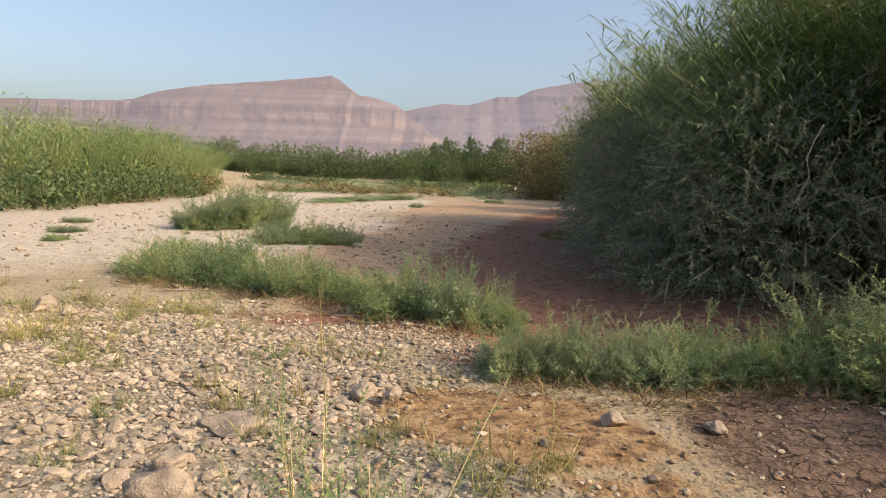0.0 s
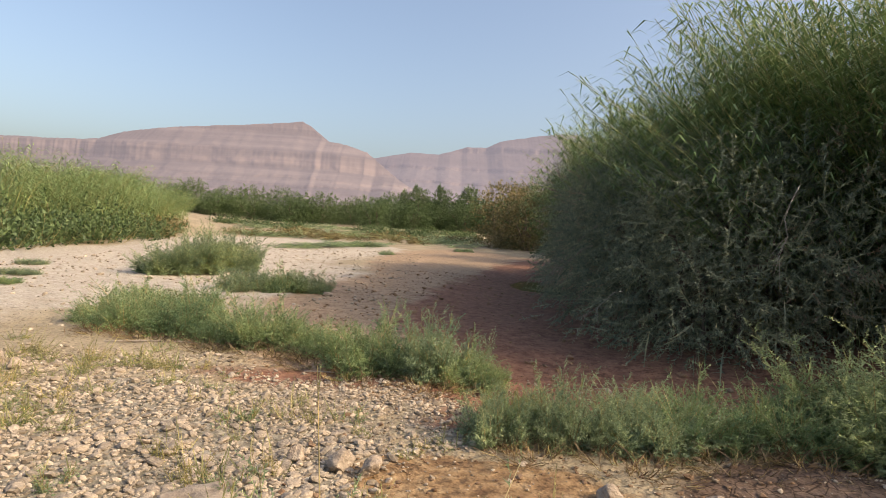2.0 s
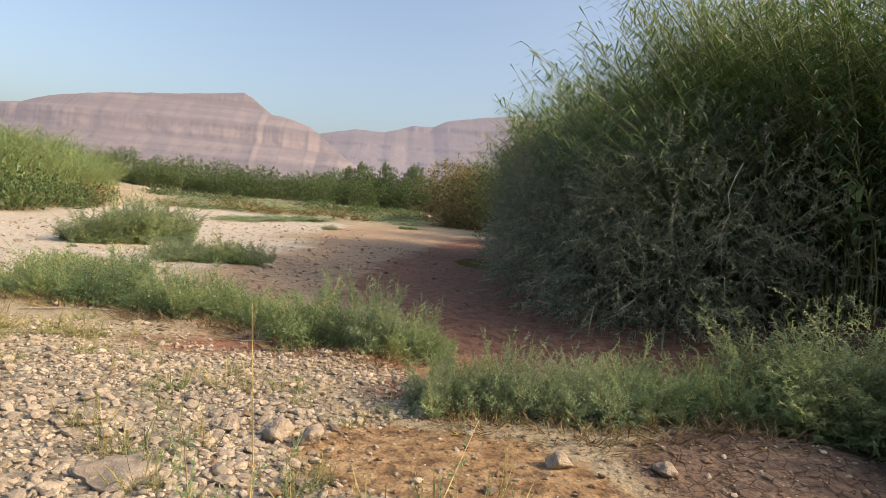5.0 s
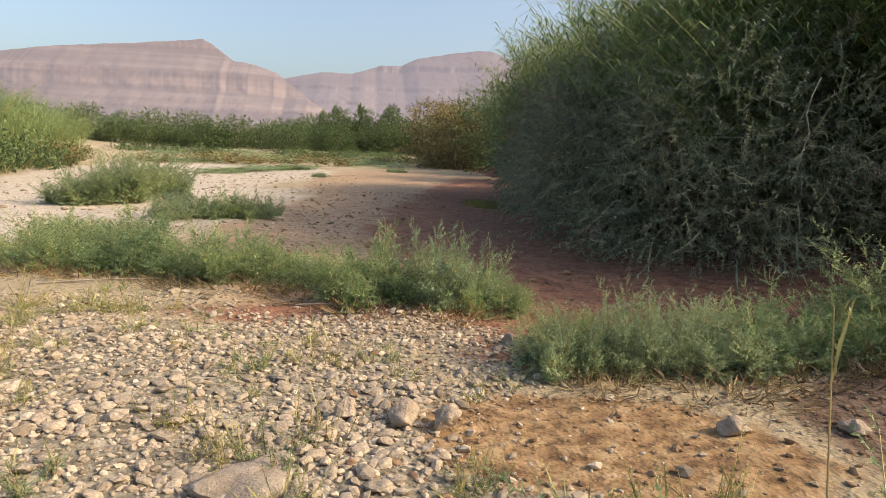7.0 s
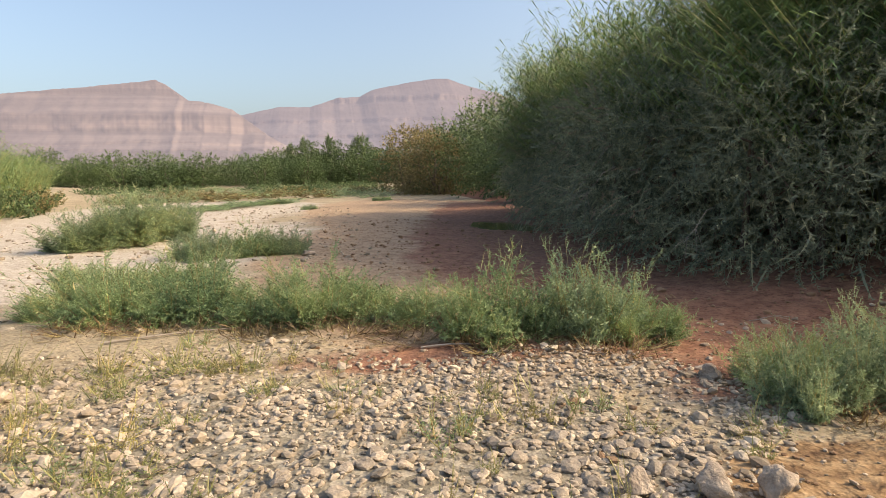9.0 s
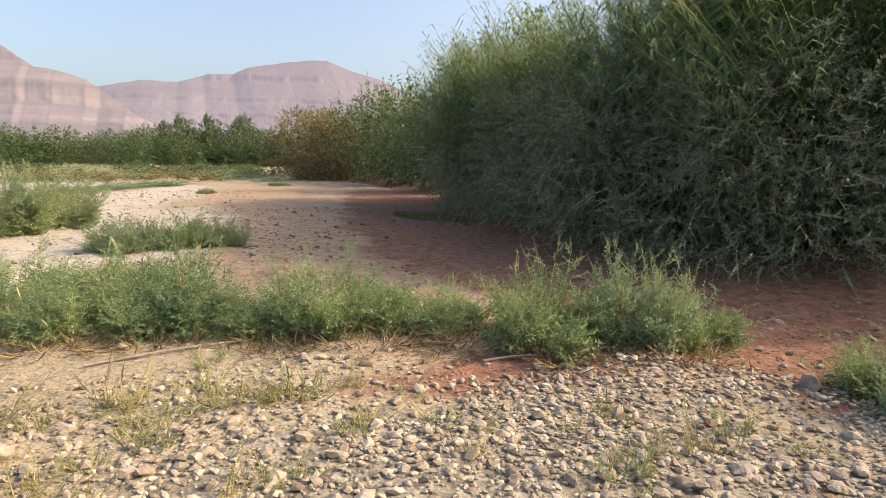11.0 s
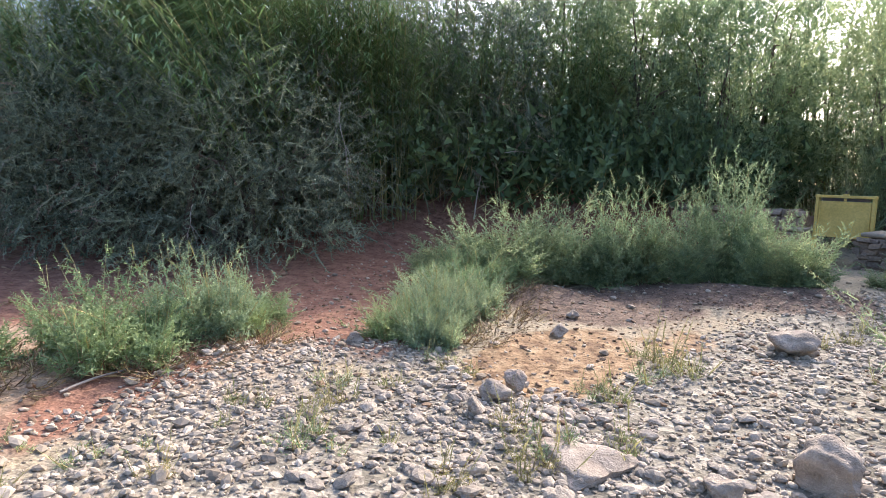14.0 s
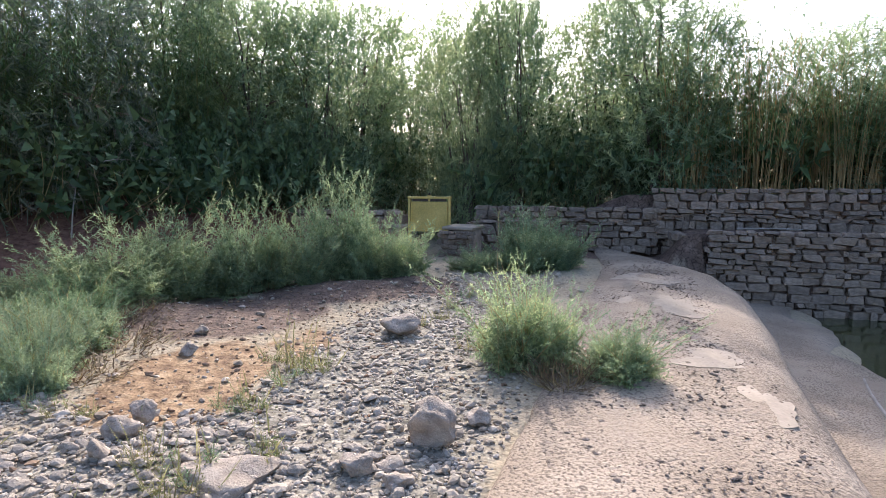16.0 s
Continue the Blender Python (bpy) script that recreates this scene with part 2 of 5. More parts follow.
def pebble_heap_material():
    m, n, l, p = material("pebble_heap")
    geo = n.new("ShaderNodeNewGeometry")
    tone = ramp(n, l, geo.outputs["Random Per Island"], (0.0, (0.185, 0.145, 0.103)), (0.35, (0.29, 0.235, 0.172)), (0.75, (0.375, 0.31, 0.235)), (1.0, (0.48, 0.405, 0.315)))
    grain = texture(n, l, "noise", 45, 5, geo.outputs["Position"]).outputs["Fac"]
    tone = mix(n, l, 0.5, tone, ramp(n, l, grain, (0.3, (0.65, 0.65, 0.65)), (0.7, (1.3, 1.28, 1.25))), "MULTIPLY")
    l.new(tone, p.inputs["Base Color"])
    p.inputs["Roughness"].default_value = 0.85
    l.new(bump(n, l, grain, 0.4, 0.006), p.inputs["Normal"])
    return m


HEAP = pebble_heap_material()


def water_material():
    m, n, l, p = material("still_water")
    pos = n.new("ShaderNodeNewGeometry").outputs["Position"]
    p.inputs["Base Color"].default_value = (0.05, 0.055, 0.025, 1)
    p.inputs["Roughness"].default_value = 0.06
    p.inputs["IOR"].default_value = 1.33
    l.new(bump(n, l, texture(n, l, "noise", 7, 3, pos).outputs["Fac"], 0.08, 0.02), p.inputs["Normal"])
    return m


WATER = water_material()


# ---- mesh helpers ----
def mesh_of(name, verts, faces, mat, smooth=True):
    """A mesh from arrays of corners and equal-sided faces."""
    verts, faces = np.asarray(verts, np.float32), np.asarray(faces, np.int32)
    me = bpy.data.meshes.new(name)
    k = faces.shape[1]
    me.vertices.add(len(verts))
    me.vertices.foreach_set("co", verts.ravel())
    me.loops.add(faces.size)
    me.loops.foreach_set("vertex_index", faces.ravel())
    me.polygons.add(len(faces))
    me.polygons.foreach_set("loop_start", np.arange(0, faces.size, k, dtype=np.int32))
    me.polygons.foreach_set("use_smooth", np.full(len(faces), smooth))
    me.materials.append(mat)
    me.update(calc_edges=True)
    return me


def part(name, me, parent, label=""):
    ob = new(name, me)
    ob.parent = parent
    return tagged(ob, label) if label else ob


def thing(name, m, label, category, group="", kind=""):
    ob = new(name)
    ob.empty_display_size = 0.1
    ob.matrix_basis = m
    return tagged(ob, label, category, group, kind)


def from_bm(name, bm, mat, smooth=False):
    me = bpy.data.meshes.new(name)
    bmesh.ops.recalc_face_normals(bm, faces=bm.faces)
    bm.to_mesh(me)
    bm.free()
    me.polygons.foreach_set("use_smooth", np.full(len(me.polygons), smooth))
    me.materials.append(mat)
    return me


def box_mesh(name, sx, sy, sz, mat, bevel=0.01, rough=0.0, seed=1, at=(0, 0, 0)):
    """A bevelled block, standing on its base, worn unevenly."""
    bm = bmesh.new()
    bmesh.ops.create_cube(bm, size=1)
    rng = random.Random(seed)
    for v in bm.verts:
        v.co = Vector((v.co.x * sx, v.co.y * sy, (v.co.z + 0.5) * sz)) + Vector([rng.uniform(-rough, rough) for _ in range(3)])
    if bevel:
        bmesh.ops.bevel(bm, geom=bm.edges[:], offset=bevel, segments=1, affect="EDGES")
    bmesh.ops.translate(bm, verts=bm.verts, vec=at)
    return from_bm(name, bm, mat)


def turned(ways, rng):
    """Frames whose z lies along each way, with a chance roll."""
    w = ways / np.linalg.norm(ways, axis=1, keepdims=True)
    a = rng.normal(size=w.shape)
    x = np.cross(a, w)
    x /= np.linalg.norm(x, axis=1, keepdims=True) + 1e-9
    return np.stack([x, np.cross(w, x), w], axis=2)


def spread(templates, ways, places, sizes, rng):
    """Copies of the template sprigs along the ways, joined."""
    frames = turned(ways, rng) * sizes[:, None, None]
    pick = rng.integers(0, len(templates), len(ways))
    vs, fs, base = [], [], 0
    for i, (tv, tf) in enumerate(templates):
        on = np.nonzero(pick == i)[0]
        if not len(on):
            continue
        v = np.einsum("nij,kj->nki", frames[on], tv) + places[on][:, None, :]
        f = tf[None] + (np.arange(len(on)) * len(tv))[:, None, None] + base
        vs.append(v.reshape(-1, 3))
        fs.append(f.reshape(-1, 3))
        base += len(on) * len(tv)
    return np.concatenate(vs), np.concatenate(fs)


def sprig(rng, leaves, length, width, lift=0.9, start=0.12):
    """A twig of height 1 with narrow leaflets all along it."""
    bend = rng.uniform(-0.2, 0.2, 2)
    at = lambda s: np.stack([bend[0] * s * s, bend[1] * s * s, s], -1)
    v = [np.array([[0.008, 0, 0], [-0.008, 0, 0]]), at(np.array([0.5])) + [[0.006, 0, 0]], at(np.array([1.0]))]
    v = [np.concatenate(v)]
    f = [[0, 1, 2], [2, 1, 3]]
    base = 4
    for i in range(leaves):
        s = start + (1 - start) * (i + rng.uniform(0, 1)) / leaves
        a = rng.uniform(0, 2 * np.pi)
        out = np.array([np.cos(a), np.sin(a), lift * rng.uniform(0.6, 1.3)])
        out /= np.linalg.norm(out)
        side = np.cross(out, rng.normal(size=3))
        side /= np.linalg.norm(side)
        ln = length * rng.uniform(0.6, 1.2) * (1.15 - 0.6 * s)
        p = at(np.array(s))
        v.append(np.array([p - side * width, p + side * width, p + out * ln]))
        f += [[base, base + 1, base + 2]]
        base += 3
    return np.concatenate(v), np.array(f)


def tube(points, radii, sides=5):
    """A tapered limb along points."""
    points = np.asarray(points, float)
    way = np.gradient(points, axis=0)
    way /= np.linalg.norm(way, axis=1, keepdims=True) + 1e-9
    x = np.cross(way, [0.31, 0.17, 0.93] if abs(way[0, 2]) < 0.9 else [1, 0.2, 0])
    x /= np.linalg.norm(x, axis=1, keepdims=True) + 1e-9
    y = np.cross(way, x)
    a = np.arange(sides) * 2 * np.pi / sides
    r = np.asarray(radii)[:, None, None]
    v = points[:, None] + r * (np.cos(a)[None, :, None] * x[:, None] + np.sin(a)[None, :, None] * y[:, None])
    f = []
    for i in range(len(points) - 1):
        for j in range(sides):
            k = (j + 1) % sides
            p, q, s, t = i * sides + j, i * sides + k, (i + 1) * sides + k, (i + 1) * sides + j
            f += [[p, q, s], [p, s, t]]
    return v.reshape(-1, 3), np.array(f)


def joined(pieces):
    vs, fs, base = [], [], 0
    for v, f in pieces:
        vs.append(v)
        fs.append(f + base)
        base += len(v)
    return np.concatenate(vs), np.concatenate(fs)


def step(a, b, x):
    t = np.clip((x - a) / (b - a), 0, 1)
    return t * t * (3 - 2 * t)


def wavy(x, y, scale, seed=0.0):
    """A smooth uneven field between about -1 and 1."""
    s = x * scale + seed
    t = y * scale - seed * 0.7
    return (np.sin(s * 1.3 + 1.7 * np.sin(t * 0.9)) + np.sin(t * 1.7 + 1.3 * np.sin(s * 1.1 + 2)) + np.sin(s * 2.9 - t * 2.3) * 0.5) / 2.5


# ---- the lie of the land ----
WEIR = Vector((-1.2, 1.6, 0.0))
ALONG = Vector((0.8, -0.6, 0.0))
DOWN = Vector((-0.6, -0.8, 0.0))
FOOT_Y = (-30, -4, -2, 0, 2, 4, 6, 8, 10, 14, 18, 24, 30, 40, 60, 100, 400, 5000)
FOOT_X = (40, 14, 12, 10.4, 8.6, 7.0, 5.6, 4.5, 4.0, 4.0, 4.4, 5.6, 7.0, 7.8, 9.0, 18, 90, 1500)


def weir_uv(x, y):
    return (x - WEIR.x) * ALONG.x + (y - WEIR.y) * ALONG.y, (x - WEIR.x) * DOWN.x + (y - WEIR.y) * DOWN.y


def weir_at(u, v, z=0.0):
    p = WEIR + ALONG * u + DOWN * v
    return (p.x, p.y, z)


def land(x, y):
    """The ground's height, for arrays."""
    x, y = np.asarray(x, float), np.asarray(y, float)
    z = np.interp(y, (-50, 6, 60, 100, 200, 1500, 5000), (0, 0, 0.70, 2.0, 4.6, 36, 120))
    u, v = weir_uv(x, y)
    near = np.exp(-((x - 0) ** 2 + (y - 8) ** 2) / 1800)
    z = z + near * (0.03 * wavy(x, y, 1.1) + 0.014 * wavy(x, y, 3.7, 4) + 0.008 * wavy(x, y, 9.1, 2))
    b = x - np.interp(y, FOOT_Y, FOOT_X)
    bank = step(-0.4, 5.5, b) * (1.35 + 0.14 * wavy(x, y, 0.9, 1) + 0.05 * wavy(x, y, 3.1, 6))
    z = z + bank * step(-6, -2.5, -v) * 1.0
    # red channel beside the shingle
    chan = np.exp(-((x - np.interp(y, (3, 6, 9, 14, 30), (2.6, 2.2, 1.9, 1.9, 3.2))) / 1.5) ** 2) * step(4.3, 6.2, y) * step(40, 22, y)
    z = z - 0.10 * chan
    z = z - 0.24 * np.exp(-((x - 3.7) / 1.1) ** 2 - ((y - 20.5) / 3.2) ** 2)
    # silt mounds
    for mx, my, r, h in ((3.0, 3.9, 0.55, 0.12), (4.1, 1.7, 0.7, 0.14), (2.4, 3.3, 0.7, 0.05), (4.3, 0.6, 0.5, 0.12), (-0.2, 5.75, 0.8, 0.07), (-2.2, 6.6, 0.8, 0.05)):
        z = z + h * np.exp(-((x - mx) ** 2 + (y - my) ** 2) / (r * r))
    # left bank under the cane
    z = z + 0.8 * step(-15, -19, x + np.clip(y - 30, 0, 200) * 0.28) * step(8, 16, y)
    # weir bed, plunge pool and terraces at its end
    under = step(0.15, 0.5, v)
    z = np.where(v > 0.12, np.minimum(z, -0.15 - 0.70 * step(1.2, 2.2, v) - 0.5 * step(3.3, 4.3, v + 0.2 * wavy(x, y, 1.3))), z)
    ter = (u > 9.9) & (v > 1.9)
    z = np.where(ter, 0.55, z)
    lip = 1.45 - 0.115 * np.clip(u - 6.4, 0, 3.2) ** 2 - 0.52 * np.clip(u - 9.6, 0, None)
    z = np.where((u > 9.7) & (v > -3.2) & (v <= 1.9), np.where(v < lip, 0.0, -0.12 + 0.66 * step(1.0, 1.6, v)), z)
    z = np.where((u > 11.6) & (v > -3.2), 0.82 + 0.48 * step(-1.0, 0.4, v), z)
    z = np.where((u > 9.9) & (v > -4.5) & (v <= -3.3), -0.05, z)
    z = np.where((v > 12) & (u < 9.9), -0.5 + 0.05 * wavy(x, y, 0.5), z)
    return z


def ground_z(x, y):
    return float(land(np.array([x]), np.array([y]))[0])


def axis(*spans):
    out = []
    for a, b, d in spans:
        out.append(np.arange(a, b, d))
    return np.concatenate(out)


xs = np.concatenate([-np.geomspace(26, 4000, 26)[::-1], axis((-25, -7, 0.4), (-7, 8, 0.11), (8, 20, 0.2)), np.geomspace(20, 4000, 30)])
ys = np.concatenate([-np.geomspace(14, 600, 14)[::-1], axis((-13, 1, 0.17), (1, 9.5, 0.1), (9.5, 30, 0.28)), np.geomspace(30, 4800, 60)])
gx, gy = np.meshgrid(xs, ys)
gz = land(gx, gy)
nx, ny = len(xs), len(ys)
idx = np.arange(nx * ny).reshape(ny, nx)
quads = np.stack([idx[:-1, :-1], idx[:-1, 1:], idx[1:, 1:], idx[1:, :-1]], -1).reshape(-1, 4)
flat_x, flat_y = gx.ravel(), gy.ravel()
ground_mesh = mesh_of("ground", np.stack([flat_x, flat_y, gz.ravel()], -1), quads, GROUND)
fu, fv = weir_uv(flat_x, flat_y)


def within(cx, cy, rx, ry, soft=0.5, turn=0.0):
    c, s = math.cos(radians(turn)), math.sin(radians(turn))
    dx, dy = (flat_x - cx) * c + (flat_y - cy) * s, -(flat_x - cx) * s + (flat_y - cy) * c
    return step(1 + soft, 1 - soft, np.hypot(dx / rx, dy / ry))


foot = np.interp(flat_y, FOOT_Y, FOOT_X)
edge_left = np.interp(flat_y, (4, 5.2, 6.2, 7.2, 9, 12, 16, 22, 40), (0.5, 0.35, 0.6, 0.4, -0.2, -0.6, 0.1, 1.5, 5.0))
red = step(-1.6, 1.2, flat_x - edge_left) * step(4.2, 5.0, flat_y) * step(45, 25, flat_y)
red = np.maximum(red, step(-0.6, 0.4, flat_x - foot + 0.6) * step(-1, 2, flat_y) * step(30, 24, flat_x) * step(90, 50, flat_y))
red = np.maximum(red, 0.75 * within(-1.0, 6.2, 1.6, 0.45, 0.6) )
shingle = np.maximum.reduce([within(-2.2, 4.1, 2.1, 1.7), within(-1.2, 2.9, 1.8, 1.0, 0.5, -30), within(1.0, 1.6, 3.2, 0.9, 0.5, -28), within(-0.9, 5.6, 0.9, 0.5),
                             within(0.2, 5.0, 0.35, 0.7)])
pale = np.maximum.reduce([within(-10, 17, 8, 9), within(-9, 34, 7, 12)])
tan = np.maximum(within(-0.6, 13, 2.6, 7.5, 0.4), within(1.5, 28, 4.5, 14, 0.4))
ochre = np.maximum(within(0.55, 3.55, 1.05, 0.62, 0.35, -18), 0.62 * within(1.4, 2.6, 0.7, 0.4, 0.5, -30))
# mud patches, the first widened to paint shade on the silt beside the bushes
shaded_mud = np.maximum.reduce([within(2.9, 3.4, 1.15, 1.0), within(4.0, 1.5, 0.9, 1.5), 0.65 * within(3.0, 2.6, 0.9, 0.6), step(9.5, 9.8, fu) * step(-1.0, -0.5, fv)])
for key, values in (("red", red), ("shingle", shingle), ("ochre", ochre), ("shaded_mud", shaded_mud), ("pale", pale), ("tan", tan)):
    ground_mesh.attributes.new(key, "FLOAT", "POINT").data.foreach_set("value", values.astype(np.float32))
tagged(new("ground", ground_mesh), "dry river bed of pale sand, grey shingle and red-brown silt", "ground", kind="structure")


# ---- mountains ----
def mountain(name, skyline, far, depth, gully, mat, label, cliffs, seed):
    """A range seen along its front: a skyline, cliff bands and scree fans below."""
    sx = np.array([p[0] for p in skyline], float)
    sz = np.array([p[1] for p in skyline], float)
    cols = np.linspace(sx[0], sx[-1], 1000)
    top = np.interp(cols, sx, sz) + 1.0 * wavy(cols, cols * 0, 0.05, seed) + 0.8 * wavy(cols, cols, 0.21, seed)
    rows = np.linspace(0, 1, 72)
    c, r = np.meshgrid(cols, rows)
    z = r * top[None]
    # setback: gentle scree below, steep and fluted bands at the cliffs
    flute = np.abs(wavy(cols, cols * 0.3, 0.11, seed)) + 0.6 * np.abs(wavy(cols, cols * 0.2, 0.31, seed + 3)) + 0.8 * wavy(cols, cols * 0.1, 0.03, seed + 5)
    back, cut = np.zeros_like(r), np.zeros_like(r)
    run = np.zeros(len(cols))
    for i in range(1, len(rows)):
        steep = np.ones(len(cols))
        for low, high in cliffs:
            mid_z = z[i] + 5 * wavy(cols, cols * 0, 0.017, seed + low) + 2.5 * wavy(cols, cols * 0, 0.07, seed)
            steep = steep * (1 - 0.94 * step(low - 4, low + 3, mid_z) * step(high + 3, high - 4, mid_z))
        run = run + depth / len(rows) * steep
        back[i] = run
        cut[i] = (1 - steep) * flute
    spur = wavy(c, z * 0.4, 0.016, seed) + 0.5 * wavy(c, z * 0.5, 0.043, seed + 2) + 0.25 * wavy(c, z, 0.12, seed + 1)
    y = far + back - back[-1] - gully * spur * np.sin(np.pi * np.clip(r, 0, 1)) + cut * gully * 0.14
    crest = np.stack([cols, np.full(len(cols), far + depth), top * 0.98], -1)
    v = np.concatenate([np.stack([c, y, z], -1).reshape(-1, 3), crest])
    n = len(cols)
    grid = np.arange(len(v)).reshape(-1, n)
    f = np.stack([grid[:-1, :-1], grid[:-1, 1:], grid[1:, 1:], grid[1:, :-1]], -1).reshape(-1, 4)
    return tagged(new(name, mesh_of(name, v, f, mat)), label, "mountain", kind="structure")


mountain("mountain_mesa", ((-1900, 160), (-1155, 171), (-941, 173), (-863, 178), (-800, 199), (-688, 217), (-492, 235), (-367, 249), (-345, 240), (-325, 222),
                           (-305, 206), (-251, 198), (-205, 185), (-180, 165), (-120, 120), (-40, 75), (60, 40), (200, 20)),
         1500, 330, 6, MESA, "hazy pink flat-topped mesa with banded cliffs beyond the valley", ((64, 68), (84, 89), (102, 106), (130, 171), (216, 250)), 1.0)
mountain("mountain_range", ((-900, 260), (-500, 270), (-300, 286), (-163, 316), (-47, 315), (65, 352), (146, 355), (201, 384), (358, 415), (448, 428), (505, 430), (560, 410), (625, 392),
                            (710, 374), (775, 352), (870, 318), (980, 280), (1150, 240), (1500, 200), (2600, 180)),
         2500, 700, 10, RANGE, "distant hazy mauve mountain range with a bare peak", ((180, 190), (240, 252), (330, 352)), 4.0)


# ---- weir ----
def bend(u):
    """How far the lip draws back upstream towards the far end of the weir."""
    over = np.clip(u - 6.8, 0, None)
    return -0.10 * np.minimum(over, 3.2) ** 2 - 0.5 * np.clip(over - 3.2, 0, None)


def weir_body():
    """The weir: flat crest, rounded lip and steep downstream face, running across the river."""
    prof = [(-0.02, -0.5), (0.0, 0.0), (0.03, 0.03), (0.3, 0.045), (0.7, 0.055), (1.1, 0.055), (1.45, 0.045), (1.66, 0.0), (1.80, -0.09), (1.91, -0.24), (2.0, -0.44), (2.07, -0.62), (2.13, -0.78), (2.25, -0.8), (2.25, -1.2)]
    us = np.arange(-26, 11.6, 0.1)
    v = []
    for u in us:
        for k, (pv, pz) in enumerate(prof):
            grow = 0.26 * math.exp(-((u - 5.5) / 3) ** 2) if k > 5 else 0.0
            inner = 0 < k < 13
            wob = 0.018 * float(wavy(np.array(u), np.array(pv * 3), 2.3, k * 0.3)) if inner else 0.0
            side = 0.025 * float(wavy(np.array(u), np.array(0.0), 3.1)) if k < 3 else 0.0
            v.append(weir_at(u, pv + grow + side + float(bend(u)) * (0.25 + 0.75 * min(pv / 1.7, 1.0)), pz + wob))
    n = len(prof)
    grid = np.arange(len(v)).reshape(-1, n)
    f = np.stack([grid[:-1, :-1], grid[:-1, 1:], grid[1:, 1:], grid[1:, :-1]], -1).reshape(-1, 4)
    return np.array(v), f


weir = thing("concrete_weir", Matrix(), "worn beige concrete weir with pitted crest and rounded lip", "weir", kind="structure")
part("crest", mesh_of("crest", *weir_body(), CONCRETE), weir)
rng = np.random.default_rng(5)


def crest_z(v):
    return float(np.interp(v, (0.0, 0.3, 0.7, 1.1, 1.45, 1.68, 1.85), (0.02, 0.045, 0.055, 0.055, 0.045, 0.01, -0.07)))


def patch_mesh(u, v, ru, rv, seed):
    """A thin smooth skin of cement left on the worn crest."""
    r = np.random.default_rng(seed)
    a = np.linspace(0, 2 * np.pi, 25)[:-1]
    k = 1 + 0.3 * np.sin(a * 2 + seed) + 0.2 * np.sin(a * 3 + 2 * seed) + 0.1 * r.normal(size=24)
    ring = [weir_at(u + ru * kk * math.cos(t), v + rv * kk * math.sin(t), crest_z(v + rv * kk * math.sin(t)) + 0.004) for t, kk in zip(a, k)]
    low = [(p[0], p[1], p[2] - 0.05) for p in ring]
    verts = [weir_at(u, v, crest_z(v) + 0.014)] + ring + low
    f = []
    for i in range(24):
        j = (i + 1) % 24
        f += [[0, 1 + i, 1 + j], [1 + i, 25 + i, 25 + j], [1 + i, 25 + j, 1 + j]]
    return mesh_of("cement_patch", verts, f, CEMENT, False)


CEMENT = plain_material("smooth_cement", (0.28, 0.22, 0.158), (0.35, 0.28, 0.205), 4, 0.85, 0.3, 0.004, by_object=0.1)
for u, v, ru, rv, s in ((1.9, 1.25, 0.25, 0.33, 1), (0.9, 1.5, 0.3, 0.17, 2), (4.3, 1.0, 0.55, 0.5, 3), (6.5, 0.7, 0.6, 0.4, 4), (-1.4, 0.9, 0.4, 0.3, 5)):
    part("cement_patch", patch_mesh(u, v, ru, rv, s), weir, "smoother pale cement skin")
# apron slab under the face
bm = bmesh.new()
au = np.arange(-26, 9.9, 0.35)
rows_ap = []
for u in au:
    w = 3.45 + 0.25 * float(wavy(np.array(u), np.array(1.0), 1.9))
    rows_ap.append([bm.verts.new(weir_at(u, vv, zz + 0.02 * float(wavy(np.array(u), np.array(vv), 2.0)))) for vv, zz in ((2.1, -0.74), (2.6, -0.77), (3.1, -0.8), (w, -0.83), (w + 0.04, -1.2))])
for a, b in zip(rows_ap, rows_ap[1:]):
    for i in range(4):
        bm.faces.new((a[i], a[i + 1], b[i + 1], b[i]))
part("apron", from_bm("apron", bm, CONCRETE, True), weir, "lower concrete apron at the foot of the weir")


# ---- pools ----
def pool(name, ring, z, label):
    bm = bmesh.new()
    up = [bm.verts.new((x, y, z)) for x, y in ring]
    bm.faces.new(up)
    return tagged(new(name, from_bm(name, bm, WATER)), label, "water", kind="structure")


pool("water_1", [(3.7 + 1.5 * math.cos(a) * (1 + 0.15 * math.sin(3 * a)), 20.5 + 3.8 * math.sin(a)) for a in np.linspace(0, 2 * np.pi, 33)[:-1]], ground_z(3.7, 20.5) + 0.10, "shallow greenish puddle under overhanging tamarisk")
pool("water_2", [weir_at(-26, 3.0)[:2], weir_at(-26, 14)[:2], weir_at(9.9, 14)[:2], weir_at(9.9, 3.0)[:2]], -1.0, "dark still pool below the weir")


# ---- stones ----
def stone_shape(rng, flat=0.6, level=1):
    """A water-worn stone of about unit width."""
    bm = bmesh.new()
    bmesh.ops.create_icosphere(bm, subdivisions=level, radius=0.5)
    s = np.array([1.0, rng.uniform(0.62, 0.95), flat * rng.uniform(0.75, 1.2)])
    o = rng.uniform(0, 20, 3)
    v = np.array([(np.array(p.co) * (1 + 0.5 * noise.noise(Vector(p.co) * 2.3 + Vector(o)))) * s for p in bm.verts])
    f = np.array([[q.index for q in p.verts] for p in bm.faces])
    bm.free()
    return v, f


rng = np.random.default_rng(11)
FINE = [stone_shape(rng, 0.52, 2) for _ in range(6)]
COARSE = [stone_shape(rng, 0.52, 1) for _ in range(8)]


